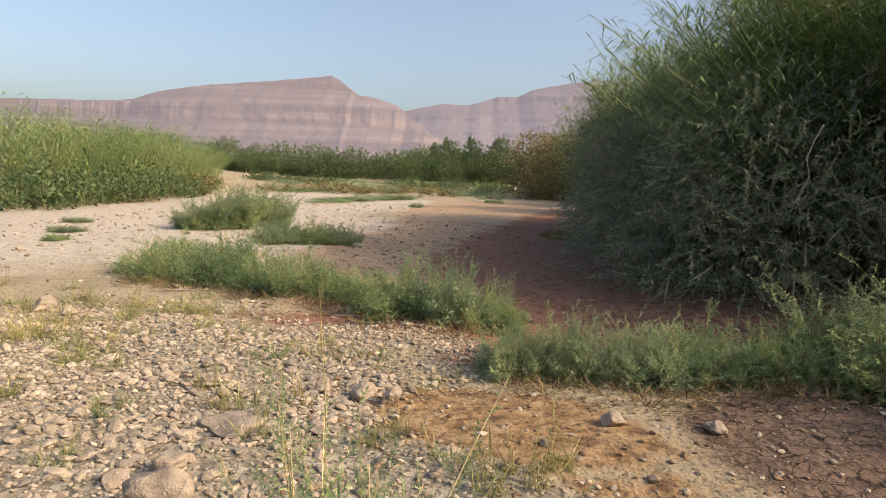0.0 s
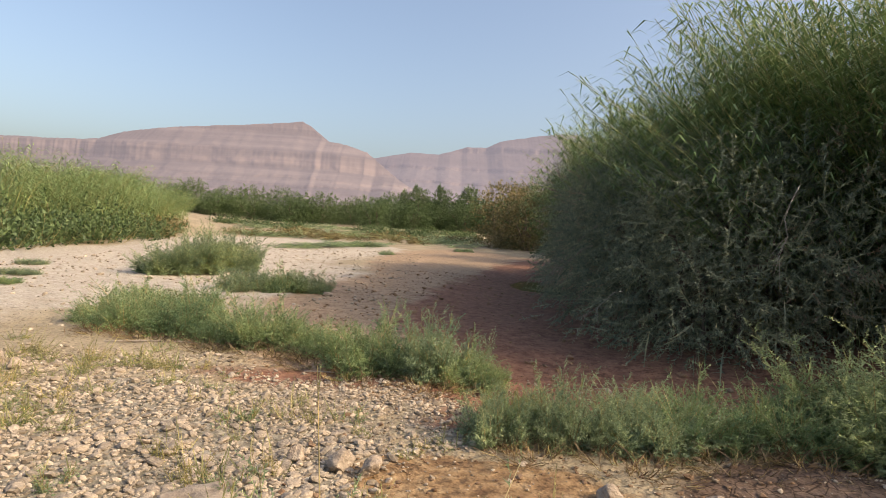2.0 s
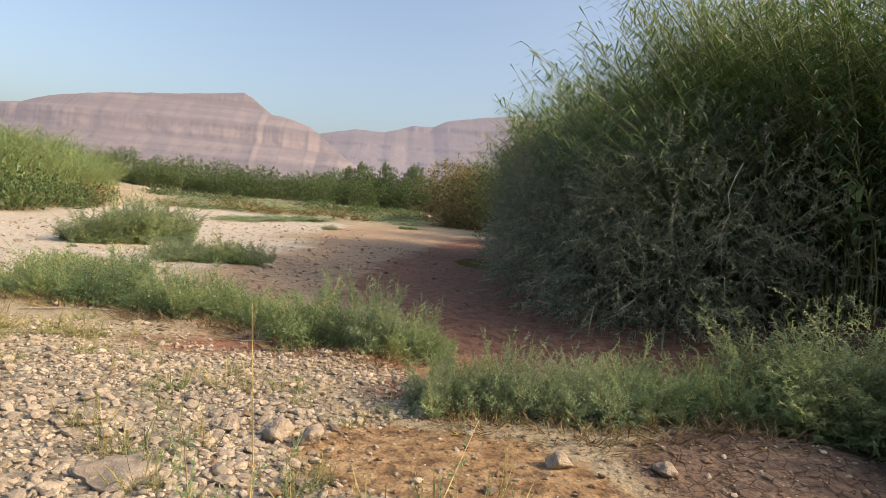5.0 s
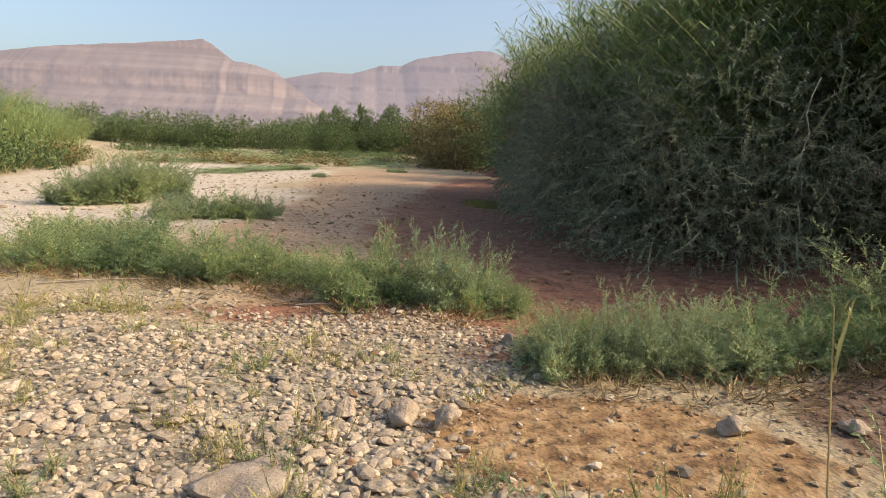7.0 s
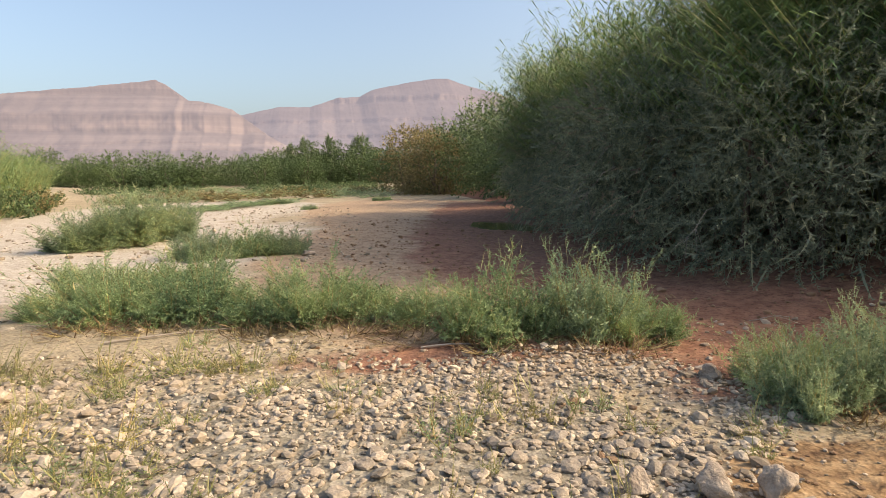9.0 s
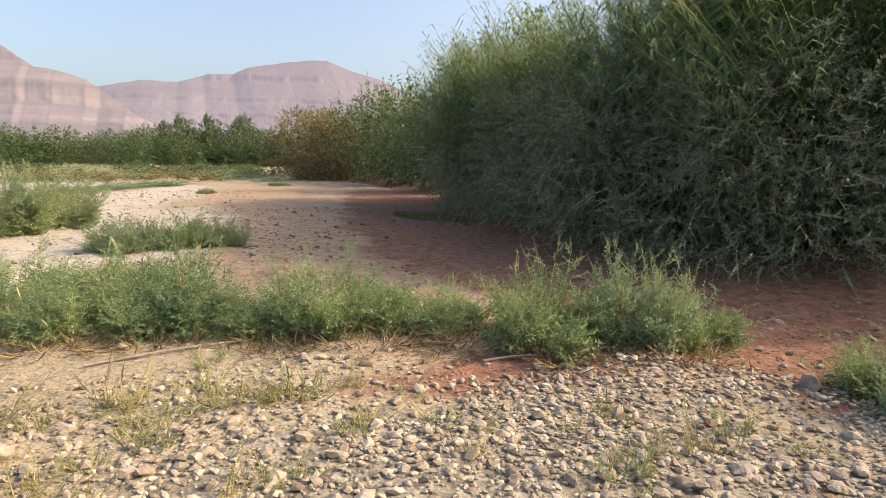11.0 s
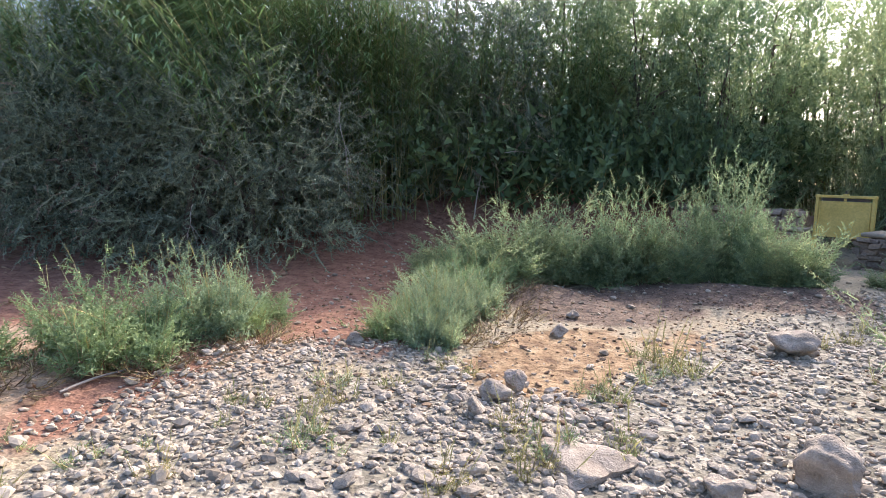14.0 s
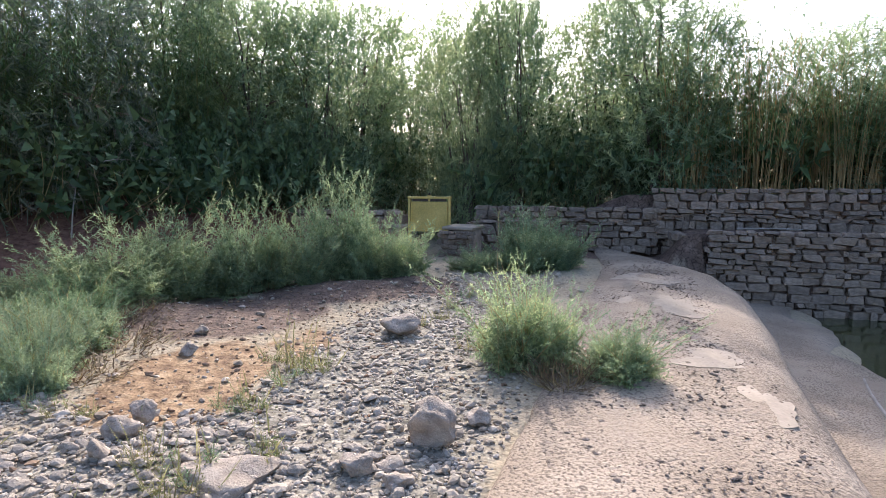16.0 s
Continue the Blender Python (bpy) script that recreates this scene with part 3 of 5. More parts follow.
def boulder(name, x, y, size, flat, turn, sink, label, seed, mat=BOULDER, group=""):
    r = np.random.default_rng(seed)
    v, f = stone_shape(r, flat, 4)
    for _ in range(4):  # broken facets
        n = r.normal(size=3)
        n /= np.linalg.norm(n)
        d = v @ n
        lim = 0.30 * r.uniform(0.75, 1.1)
        v = v - np.outer(np.clip(d - lim * np.linalg.norm(v * np.array([1, 1, 1.0]), axis=1).max() * 1.7, 0, None), n) * 0.9
    off = Vector((seed * 3.1, 1.7, 5.3))
    grow = np.array([0.16 * noise.noise(Vector(p) * 4.0 + off) + 0.09 * noise.noise(Vector(p) * 9.0 + off) + 0.05 * noise.noise(Vector(p) * 21.0 + off) for p in v])
    v = v * (1 + grow)[:, None]
    low = v[:, 2].min()
    ob = new(name, mesh_of(name, v * size, f, mat))
    ob.matrix_basis = pose(x, y, ground_z(x, y) - low * size - sink * size, 0, 0, turn)
    return tagged(ob, label, "rock", group)


boulder("boulder", -1.12, 2.12, 0.35, 0.85, 30, 0.12, "pale grey pitted boulder on shingle beside the weir", 3)
boulder("boulder", 1.45, 1.62, 0.38, 0.55, 60, 0.1, "smooth whitish boulder lying on dry shingle", 4)
boulder("flat_rock", -1.22, 3.22, 0.5, 0.2, 20, 0.14, "flat pale slab of rock sunk in the shingle", 5)
boulder("rock", -0.5, 3.85, 0.23, 0.62, 120, 0.1, "grey angular rock at the ochre silt edge", 6, group="rocks on the shingle")
boulder("rock", -0.28, 3.74, 0.17, 0.75, 40, 0.1, "brownish rounded rock at the ochre silt edge", 7, group="rocks on the shingle")
boulder("rock", -0.80, 3.9, 0.15, 0.6, 10, 0.1, "small grey rock at the ochre silt edge", 8, group="rocks on the shingle")
boulder("rock", 0.44, 5.24, 0.19, 0.6, 75, 0.1, "dark brown rock beside a green bush", 9, group="rocks on the shingle")
boulder("rock", 1.27, 3.58, 0.17, 0.75, 15, 0.1, "round tan rock on cracked silt", 10, group="rocks on the shingle")
boulder("rock", 1.95, 3.5, 0.17, 0.45, 15, 0.1, "low tan rock on cracked silt", 12, group="rocks on the shingle")
boulder("rock", -1.35, 2.62, 0.19, 0.5, 60, 0.1, "grey broken rock among shingle", 13, group="rocks on the shingle")
boulder("rock", -1.55, 2.45, 0.17, 0.5, 100, 0.1, "grey broken rock among shingle", 14, group="rocks on the shingle")
boulder("rock", -0.95, 1.75, 0.17, 0.5, 140, 0.1, "grey broken rock at the weir edge", 15, group="rocks on the shingle")
boulder("rock", -3.1, 8.0, 0.3, 0.5, 0, 0.2, "pale rock under green bushes", 16, group="rocks on the shingle")
boulder("rock", -2.4, 13.3, 0.26, 0.6, 0, 0.1, "pale round stone on red sand", 17, group="rocks on the shingle")
boulder("rock", -4.6, 6.1, 0.35, 0.5, 50, 0.15, "pale rock on dry sand", 18, group="rocks on the shingle")
boulder("rock", -4.2, 5.9, 0.2, 0.5, 50, 0.15, "pale rock on dry sand", 19, group="rocks on the shingle")


# ---- plants ----
def unit(v):
    return v / (np.linalg.norm(v, axis=-1, keepdims=True) + 1e-9)


def bush(name, r, h, stems, per, seed, leaf_mat, label, leaf=0.2, plumes=0.3, category="bush", group="green bushes", leaves=12, droop=0.0, twig=0.26, width=0.045):
    """A feathery herb: many stems leaning out from one root, leafy twigs along each, seed plumes on top."""
    g = np.random.default_rng(seed)
    pieces, ways, places, sizes, pw, pp, ps = [], [], [], [], [], [], []
    for _ in range(stems):
        a, d = g.uniform(0, 2 * np.pi), math.sqrt(g.uniform(0, 1))
        root = np.array([math.cos(a) * d * r * 0.45, math.sin(a) * d * r * 0.45, -0.05])
        high = h * g.uniform(0.55, 1.0) * (1 - 0.5 * d * d)
        tip = root + np.array([math.cos(a) * r * 0.75 * d + g.normal() * 0.1 * r, math.sin(a) * r * 0.75 * d + g.normal() * 0.1 * r, high])
        s = np.linspace(0, 1, 5)[:, None]
        line = root + (tip - root) * s + np.array([math.cos(a), math.sin(a), 0]) * (0.12 * r * np.sin(s * np.pi)) - np.array([0, 0, droop * h]) * s ** 3
        pieces.append(tube(line, np.linspace(0.006, 0.002, 5), 3))
        for k in range(per):
            t = 0.05 + 0.95 * (k + g.uniform()) / per
            p = np.array([np.interp(t, s[:, 0], line[:, i]) for i in range(3)])
            b = g.uniform(0, 2 * np.pi)
            ways.append(np.array([math.cos(b), math.sin(b), g.uniform(0.2, 1.2)]) + (tip - root) / h * 0.6 + np.array([math.cos(a), math.sin(a), 0]) * 0.4 * d)
            places.append(p)
            sizes.append(h * twig * g.uniform(0.7, 1.25) * (1.15 - 0.45 * t))
        if g.uniform() < plumes:
            pw.append((tip - root) / h + g.normal(size=3) * 0.12)
            pp.append(line[-1] - np.array([0, 0, 0.03]))
            ps.append(g.uniform(0.16, 0.34))
    base = thing(name, Matrix(), label, category, group)
    tagged(part("stemwork", mesh_of("stemwork", *joined(pieces), STRAW), base), kind="stuff")
    twigs = [sprig(g, leaves, leaf, width, 0.3) for _ in range(4)]
    tagged(part("foliage", mesh_of("foliage", *spread(twigs, np.array(ways), np.array(places), np.array(sizes), g), leaf_mat, False), base), kind="stuff")
    if pw:
        heads = [sprig(g, 16, 0.09, 0.012, 2.2, 0.35) for _ in range(3)]
        tagged(part("plume_spray", mesh_of("plume_spray", *spread(heads, np.array(pw), np.array(pp), np.array(ps), g), SEED, False), base, "thin pale seed plumes"), kind="stuff")
    return base


def plume_bush(name, r, h, tufts, shoots, per, seed, leaf_mat, label, twig=0.25, spikes=0.35, category="bush", group="green bushes", leaves=15, leaf=0.27, width=0.033, flare=0.8):
    """A bush of separate tufts: each a fan of upright shoots, feathered with short twigs that shorten to a tip."""
    g = np.random.default_rng(seed)
    stems, ways, places, sizes, pw, pp, ps = [], [], [], [], [], [], []
    s = np.linspace(0, 1, 5)[:, None]
    for k in range(tufts):
        a = k * 2.4 + g.normal() * 0.3
        d = math.sqrt((k + 0.5) / tufts)
        away = np.array([math.cos(a), math.sin(a), 0])
        heart = away * d * r * 0.78 + np.array([0, 0, -0.05])
        tall = h * g.uniform(0.55, 1.0) * (1.05 - 0.45 * d * d)
        for _ in range(shoots):
            b = g.uniform(0, 2 * np.pi)
            lean = np.array([math.cos(b), math.sin(b), 0]) * flare * abs(g.normal()) * 0.45 + away * 0.3 * d
            high = tall * g.uniform(0.5, 1.08)
            line = heart + lean * high * s ** 1.4 + np.array([0, 0, high]) * s + g.normal(size=3) * 0.03
            stems.append(tube(line, np.linspace(0.006, 0.0015, 5), 3))
            axis_way = line[-1] - line[1]
            axis_way /= np.linalg.norm(axis_way)
            for q in range(per):
                t = 0.12 + 0.88 * (q + g.uniform()) / per
                c = g.uniform(0, 2 * np.pi)
                out = np.array([math.cos(c), math.sin(c), 0.0])
                ways.append(out * (1.15 - 0.6 * t) + axis_way * (0.35 + 0.65 * t) + g.normal(size=3) * 0.2)
                places.append(np.array([np.interp(t, s[:, 0], line[:, i]) for i in range(3)]))
                sizes.append(h ** 0.5 * twig * g.uniform(0.7, 1.25) * (1.2 - 0.75 * t))
            if g.uniform() < spikes:
                pw.append(axis_way + g.normal(size=3) * 0.1)
                pp.append(line[-1] - axis_way * 0.05)
                ps.append(g.uniform(0.1, 0.26))
    base = thing(name, Matrix(), label, category, group)
    tagged(part("stemwork", mesh_of("stemwork", *joined(stems), STRAW), base), kind="stuff")
    twigs = [sprig(g, leaves, leaf, width, 0.5, 0.05) for _ in range(5)]
    tagged(part("foliage", mesh_of("foliage", *spread(twigs, np.array(ways), np.array(places), np.array(sizes), g), leaf_mat, False), base), kind="stuff")
    if pw:
        heads = [sprig(g, 12, 0.1, 0.014, 2.2, 0.2) for _ in range(3)]
        tagged(part("plume_spray", mesh_of("plume_spray", *spread(heads, np.array(pw), np.array(pp), np.array(ps), g), SEED, False), base, "thin pale seed plumes"), kind="stuff")
    return base


SEED = leaf_material("seed_plume", (0.22, 0.22, 0.10), (0.33, 0.32, 0.16), (0.45, 0.40, 0.24), 0.3)


def scatter(models, rows, turn=True, seed=3):
    """Copies of model plants at (x, y, width factor, height factor); the models themselves take the first places."""
    g = random.Random(seed)
    used = set()
    for i, row in enumerate(rows):
        x, y, w, h = row[:4]
        ob = models[row[4] if len(row) > 4 else g.randrange(len(models))]
        m = pose(x, y, ground_z(x, y) - 0.05 * h, g.uniform(-4, 4), g.uniform(-4, 4), g.uniform(0, 360) if turn else 0) @ Matrix.Diagonal((w, w, h, 1))
        if ob.name not in used:
            used.add(ob.name)
            ob.matrix_basis = m
        else:
            copy_thing(ob, m)
    for ob in models:
        if ob.name not in used:
            for o in (*ob.children_recursive, ob):
                bpy.data.objects.remove(o)


GREEN = "leafy green feathery herb bush with pale plumes on sand"
bushes = [plume_bush("green_bush", 0.6, 1.0, 13, 8, 12, 20 + i, (HERB_BLUE, HERB, HERB_BLUE, HERB)[i], GREEN) for i in range(4)]
scatter(bushes, [(-4.18, 8.24, 0.85, 0.66), (-3.45, 8.28, 1.03, 0.9), (-2.67, 7.96, 0.87, 0.77), (-2.04, 7.69, 0.91, 0.99), (-1.26, 7.45, 0.92, 0.79), (-0.64, 6.72, 0.94, 1.02), (0.1, 6.48, 0.89, 0.97), (0.5, 6.3, 0.63, 0.68), (-4.65, 9.46, 1.05, 0.86), (-3.85, 9.61, 1.12, 1.02), (-4.9, 8.69, 0.79, 0.72), (-4.34, 13.37, 1.01, 0.75), (-3.45, 13.62, 0.99, 0.93), (-2.75, 13.77, 0.76, 0.67), (0.77, 4.9, 0.71, 0.77), (1.23, 4.69, 0.74, 0.8), (1.85, 4.54, 0.66, 0.72), (2.38, 4.77, 0.76, 0.83), (2.86, 4.69, 0.94, 1.02), (0.65, 4.62, 0.58, 0.63), (1.99, 4.97, 0.83, 0.9), (3.39, 4.97, 1.11, 1.21), (-5.62, 11.15, 0.6, 0.41), (-9.51, 13.57, 0.67, 0.31), (-10.85, 15.95, 0.64, 0.31), (-8.63, 11.94, 0.47, 0.27), (-2.84, 30.93, 0.79, 0.33), (1.42, 39.94, 1.1, 0.46)])
talls = [plume_bush("tall_bush", 0.75, 2.2, 11, 8, 22, 40 + i, TAMARISK_PALE, "tall young tamarisk bush with pale green plumes", 0.24, 0.5, leaves=14, flare=0.65, width=0.038) for i in range(2)]
scatter(talls, [(3.8, 4.5, 0.85, 0.62, 0), (4.3, 3.8, 0.8, 0.72, 1), (4.6, 3.0, 0.85, 1.12, 1), (4.85, 2.25, 0.8, 1.0, 0), (5.0, 1.5, 0.9, 1.45, 1), (4.8, 0.85, 0.75, 0.95, 0), (5.6, -0.85, 0.6, 0.45, 0), (5.4, -1.75, 0.85, 1.0, 1), (5.5, -2.35, 0.75, 0.9, 0),
                (-7.1, 15.5, 0.95, 0.85, 0), (-6.5, 16.2, 1.05, 1.05, 1), (-5.8, 17.2, 1.0, 1.2, 0), (-6.7, 16.7, 1.0, 1.0, 1), (4.2, 5.4, 0.9, 0.6, 0), (7.4, -2.9, 0.6, 0.75, 1)], seed=8)
clump = plume_bush("weir_bush", 0.32, 1.05, 10, 11, 18, 60, TAMARISK_PALE, "young feathery tamarisk rooted at the weir edge", 0.19, 0.0, leaves=14, leaf=0.26, width=0.035, flare=1.1)
clump.matrix_basis = pose(-0.02, 0.98, 0.0, 0, 0, 20) @ Matrix.Diagonal((0.95, 0.95, 1.15, 1))
copy_thing(clump, pose(-0.55, 0.45, 0.04, 6, -4, 140) @ Matrix.Diagonal((0.85, 0.85, 0.52, 1)))
LITTER = leaf_material("brown_litter", (0.10, 0.062, 0.038), (0.17, 0.11, 0.068), (0.26, 0.18, 0.115), 0.1)
skirt = bush("dry_litter", 0.36, 0.26, 70, 3, 61, LITTER, "brown dry twigs and litter caught round the roots", 0.3, 0.0, "dry grass", "dry litter", leaves=5, twig=0.7, width=0.012)
skirt.matrix_basis = pose(-0.46, 0.86, 0.03)
for i, (x, y, w) in enumerate(((-4.3, 7.85, 1.3), (-3.5, 7.8, 1.5), (-2.7, 7.45, 1.4), (-1.95, 7.15, 1.5), (-1.3, 6.9, 1.4), (-0.7, 6.25, 1.3), (0.1, 6.0, 1.2), (0.9, 4.45, 1.2), (1.6, 4.2, 1.3), (2.4, 4.3, 1.3), (3.0, 4.25, 1.2))):
    tagged(copy_thing(skirt, pose(x, y, ground_z(x, y) - 0.01, 0, 0, 67 * i) @ Matrix.Diagonal((w, w, 0.7, 1))), "brown dry twigs and litter under a green bush")
HERB_DRY = leaf_material('yellowing_herb_leaf', (0.15, 0.19, 0.08), (0.23, 0.27, 0.12), (0.33, 0.36, 0.18), 0.35)
herbs = [plume_bush("small_herb", 0.14, 0.34, 4, 5, 8, 70 + i, (DRY, HERB, HERB_DRY)[i], "sparse yellow-green herb growing between stones", 0.16, 0.6, "herb", "sparse herbs on the shingle", 7, 0.3, 0.045, 0.8) for i in range(3)]
rows = [(-2.15, 3.35, 1.0, 0.8, 1), (-1.35, 3.5, 0.9, 1.0, 0), (-1.72, 3.85, 0.8, 0.8, 0), (-1.45, 4.75, 0.9, 0.9, 1), (-0.95, 4.75, 0.9, 1.0, 0), (-1.05, 3.05, 0.8, 0.9, 2), (-3.1, 6.2, 1.2, 0.9, 2), (-3.7, 6.4, 1.2, 1.0, 0),
        (-4.0, 5.1, 1.2, 1.2, 0), (-4.4, 4.6, 1.0, 1.2, 2), (-2.0, 2.6, 0.9, 1.0, 1), (-0.45, 4.55, 0.8, 0.7, 2), (-0.95, 3.65, 0.8, 0.9, 0), (-2.5, 5.6, 0.9, 0.9, 2), (-0.05, 4.1, 0.7, 0.6, 2), (0.25, 4.45, 0.9, 0.9, 1),
        (2.0, 1.0, 0.7, 0.9, 0), (2.6, 0.7, 0.8, 1.1, 2), (3.3, 0.2, 0.9, 1.2, 1), (1.7, 1.35, 0.7, 0.9, 2), (0.65, 1.15, 0.8, 1.1, 0), (3.8, -0.6, 1.0, 1.3, 2),
        (0.4, 2.55, 1.1, 1.5, 2), (0.62, 2.75, 1.2, 1.3, 0), (0.25, 2.85, 1.0, 1.1, 1), (0.85, 2.9, 0.9, 1.0, 2), (-0.58, 4.93, 1.0, 1.1, 1), (-1.51, 4.62, 1.1, 1.2, 1), (-1.11, 3.42, 1.1, 1.3, 1), (-0.28, 3.09, 1.0, 1.1, 2), (-0.2, 3.25, 0.8, 0.9, 1)]
g = random.Random(77)
rows += [(g.uniform(-6.5, -2.6), g.uniform(3.4, 7.2), g.uniform(0.6, 1.2), g.uniform(0.5, 1.0)) for _ in range(30)]
rows += [(g.uniform(-5.2, -2.7), g.uniform(3.2, 6.6), g.uniform(0.9, 1.4), g.uniform(0.6, 1.0), g.choice((0, 2, 2))) for _ in range(36)]
rows += [(g.uniform(-2.5, 0.2), g.uniform(4.2, 6.4), g.uniform(0.5, 0.9), g.uniform(0.4, 0.8)) for _ in range(12)]
scatter(herbs, rows, seed=12)
stalk = thing("dry_stalk", pose(-0.16, 1.27, ground_z(-0.16, 1.27)), "single tall thin dry grass stalk", "grass stalk", "tall stalks")
line = np.array([[0, 0, 0], [0.01, 0.01, 0.45], [0.0, 0.02, 0.9], [-0.03, 0.03, 1.28]])
part("stem", mesh_of("stem", *tube(line, (0.003, 0.0026, 0.002, 0.001), 4), STRAW), stalk)
part("seed_head", mesh_of("seed_head", *spread([sprig(np.random.default_rng(1), 14, 0.12, 0.012, 2.5, 0.2)], np.array([[-0.02, 0.05, 1.0]]), np.array([[-0.022, 0.028, 1.18]]), np.array([0.11]), np.random.default_rng(2)), SEED), stalk)


def tamarisk(name, r, h, count, seed, leaf_mat, label, low=0.0, blossoms=0.0, size=0.42, leaves=12, lobes=16, limbs=9, category="tree", group="tamarisk thicket", upright=0.25, width=0.026, long=0.26):
    """A many-stemmed tamarisk: limbs fanning from the root and a crown of drooping feathery twigs in uneven clumps."""
    g = np.random.default_rng(seed)
    mid = np.array([0, 0, h * 0.5])
    ax = np.array([r, r, h * 0.5])
    base = thing(name, Matrix(), label, category, group)
    # clump centres over the crown
    k = np.arange(lobes)
    zz = 1 - 2 * (k + 0.5) / lobes
    zz = np.clip(zz + g.normal(size=lobes) * 0.1, -0.95, 0.97)
    aa = k * 2.39996 + g.normal(size=lobes) * 0.3
    rr = np.sqrt(1 - zz ** 2)
    ball = np.stack([rr * np.cos(aa), rr * np.sin(aa), zz], -1)
    centre = mid + ball * ax * g.uniform(0.55, 0.78, (lobes, 1))
    ring = np.arange(7) * 0.9 + g.uniform(0, 1)
    low_centre = np.stack([np.cos(ring) * r * 0.62, np.sin(ring) * r * 0.62, np.full(7, h * 0.14)], -1)
    centre = np.concatenate([centre, low_centre])
    zz = np.concatenate([zz, np.full(7, -0.8)])
    lobes = len(centre)
    wide = r * g.uniform(0.34, 0.52, lobes) * (1 + 0.25 * (zz < -0.3))
    for i in range(limbs):
        tip = centre[(i * 2) % lobes]
        foot = np.array([g.normal() * 0.12 * r, g.normal() * 0.12 * r, -0.1])
        s = np.linspace(0, 1, 7)[:, None]
        bowed = foot + (tip - foot) * s + np.array([0, 0, 0.16 * h]) * np.sin(s * np.pi) + g.normal(size=(7, 3)) * 0.03 * r * s
        limb = part("limb", mesh_of("limb", *tube(bowed, np.linspace(0.05, 0.01, 7) * r * 0.6, 5), BARK), base)
        for j in range(2 if limbs > 6 else 0):
            p = bowed[3 + j]
            end = centre[g.integers(lobes)] * 0.6 + p * 0.4
            q = np.linspace(0, 1, 4)[:, None]
            part("branch", mesh_of("branch", *tube(p + (end - p) * q + np.array([0, 0, 0.05 * h]) * np.sin(q * np.pi), np.linspace(0.018, 0.005, 4) * r * 0.6, 4), BARK), limb)
    which = g.integers(0, lobes, count)
    d = unit(g.normal(size=(count, 3)))
    rad = wide[which] * g.uniform(0.25, 1.08, count) ** 0.6
    places = centre[which] + d * rad[:, None] * np.array([1, 1, 1.0])
    ways = d * 0.7 + unit(places - mid) * 0.4 + np.array([0, 0, upright]) + g.normal(size=(count, 3)) * 0.5
    ways[:, 2] -= 0.5 * (g.uniform(size=count) < 0.35)
    keep = places[:, 2] > low * h
    places, ways = places[keep], ways[keep]
    sizes = size * g.uniform(0.6, 1.25, len(places))
    twigs = [sprig(g, leaves, long, width, 0.6, 0.05) for _ in range(5)]
    tagged(part("crown", mesh_of("crown", *spread(twigs, ways, places, sizes, g), leaf_mat, False), base), kind="stuff")
    if blossoms:
        on = g.choice(len(places), int(len(places) * blossoms), replace=False)
        hub = places[g.choice(np.nonzero(np.linalg.norm((places - mid) / ax, axis=1) > 0.85)[0], 12)]
        outer = np.sum(unit(places[on] - mid) * unit(ways[on]), axis=1) > 0.6
        near = outer & (np.min(np.linalg.norm(places[on][:, None] - hub[None], axis=2), axis=1) < 0.36 * r)
        on = on[near]
        heads = [sprig(g, 26, 0.14, 0.04, 0.4, 0.1) for _ in range(3)]
        tagged(part("blossom", mesh_of("blossom", *spread(heads, ways[on] + np.array([0, 0, -0.3]), places[on] + unit(places[on] - mid) * 0.24, size * g.uniform(0.35, 0.6, len(on)), g), BLOSSOM, False), base, "faded pinkish flower sprays"), kind="stuff")
    return base


DARK = "dense dark green tamarisk with drooping feathery twigs"
thicket = [tamarisk("tamarisk", 2.0, 3.0, 3600, 100 + i, TAMARISK, DARK + " and faded blossoms", blossoms=0.6, leaves=17, width=0.026, size=0.42, long=0.2, lobes=20, upright=0.05) for i in range(3)]
scatter(thicket, [(4.7, 9.3, 1.05, 1.05), (4.5, 11.5, 1.0, 1.1), (4.7, 13.9, 1.05, 1.15), (5.2, 16.8, 1.05, 1.25), (6.0, 20.4, 1.1, 1.35), (6.6, 9.0, 0.9, 0.95), (7.3, 24, 1.1, 1.4), (8.6, 8.0, 0.9, 1.0), (10.6, 7.0, 1.1, 1.5)], seed=5)
pale = [tamarisk("pale_tamarisk", 1.5, 4.6, 2000, 120 + i, TAMARISK_PALE, "tall pale feathery tamarisk lit from behind", size=0.55, lobes=20, upright=0.6, leaves=12, width=0.029) for i in range(2)]
scatter(pale, [(12.6, 2.8, 1.1, 1.22), (12.4, 0.9, 0.95, 1.34), (14.0, -0.5, 1.1, 1.18), (13.0, 4.8, 1.3, 1.2), (11.8, -3.0, 0.85, 1.1), (11.5, -4.6, 0.95, 1.18), (10.6, -6.3, 0.9, 1.02), (15.2, 3.0, 1.3, 1.32), (13.8, -5.7, 1.1, 1.1), (8.7, -7.2, 1.1, 1.15), (2.6, -13.5, 1.0, 0.7), (5.2, -12.2, 1.0, 0.6), (7.2, -11.8, 1.2, 0.8)], seed=6)
rusty = [tamarisk("rusty_tamarisk", 2.6, 6.0, 900, 130, TAMARISK_RUST, "rust-tinged tamarisk tree beside the sandbar", size=1.0, leaves=8, width=0.05)]
scatter(rusty, [(5.4, 55, 1.1, 1.0), (6.6, 50, 0.9, 0.85), (9.2, 62, 1.2, 1.1)], seed=7)
middle = [tamarisk("tamarisk", 2.6, 5.0, 900, 140, FAR_LEAF, "dark green tamarisk on the river bank", size=1.0, leaves=8, width=0.05)]
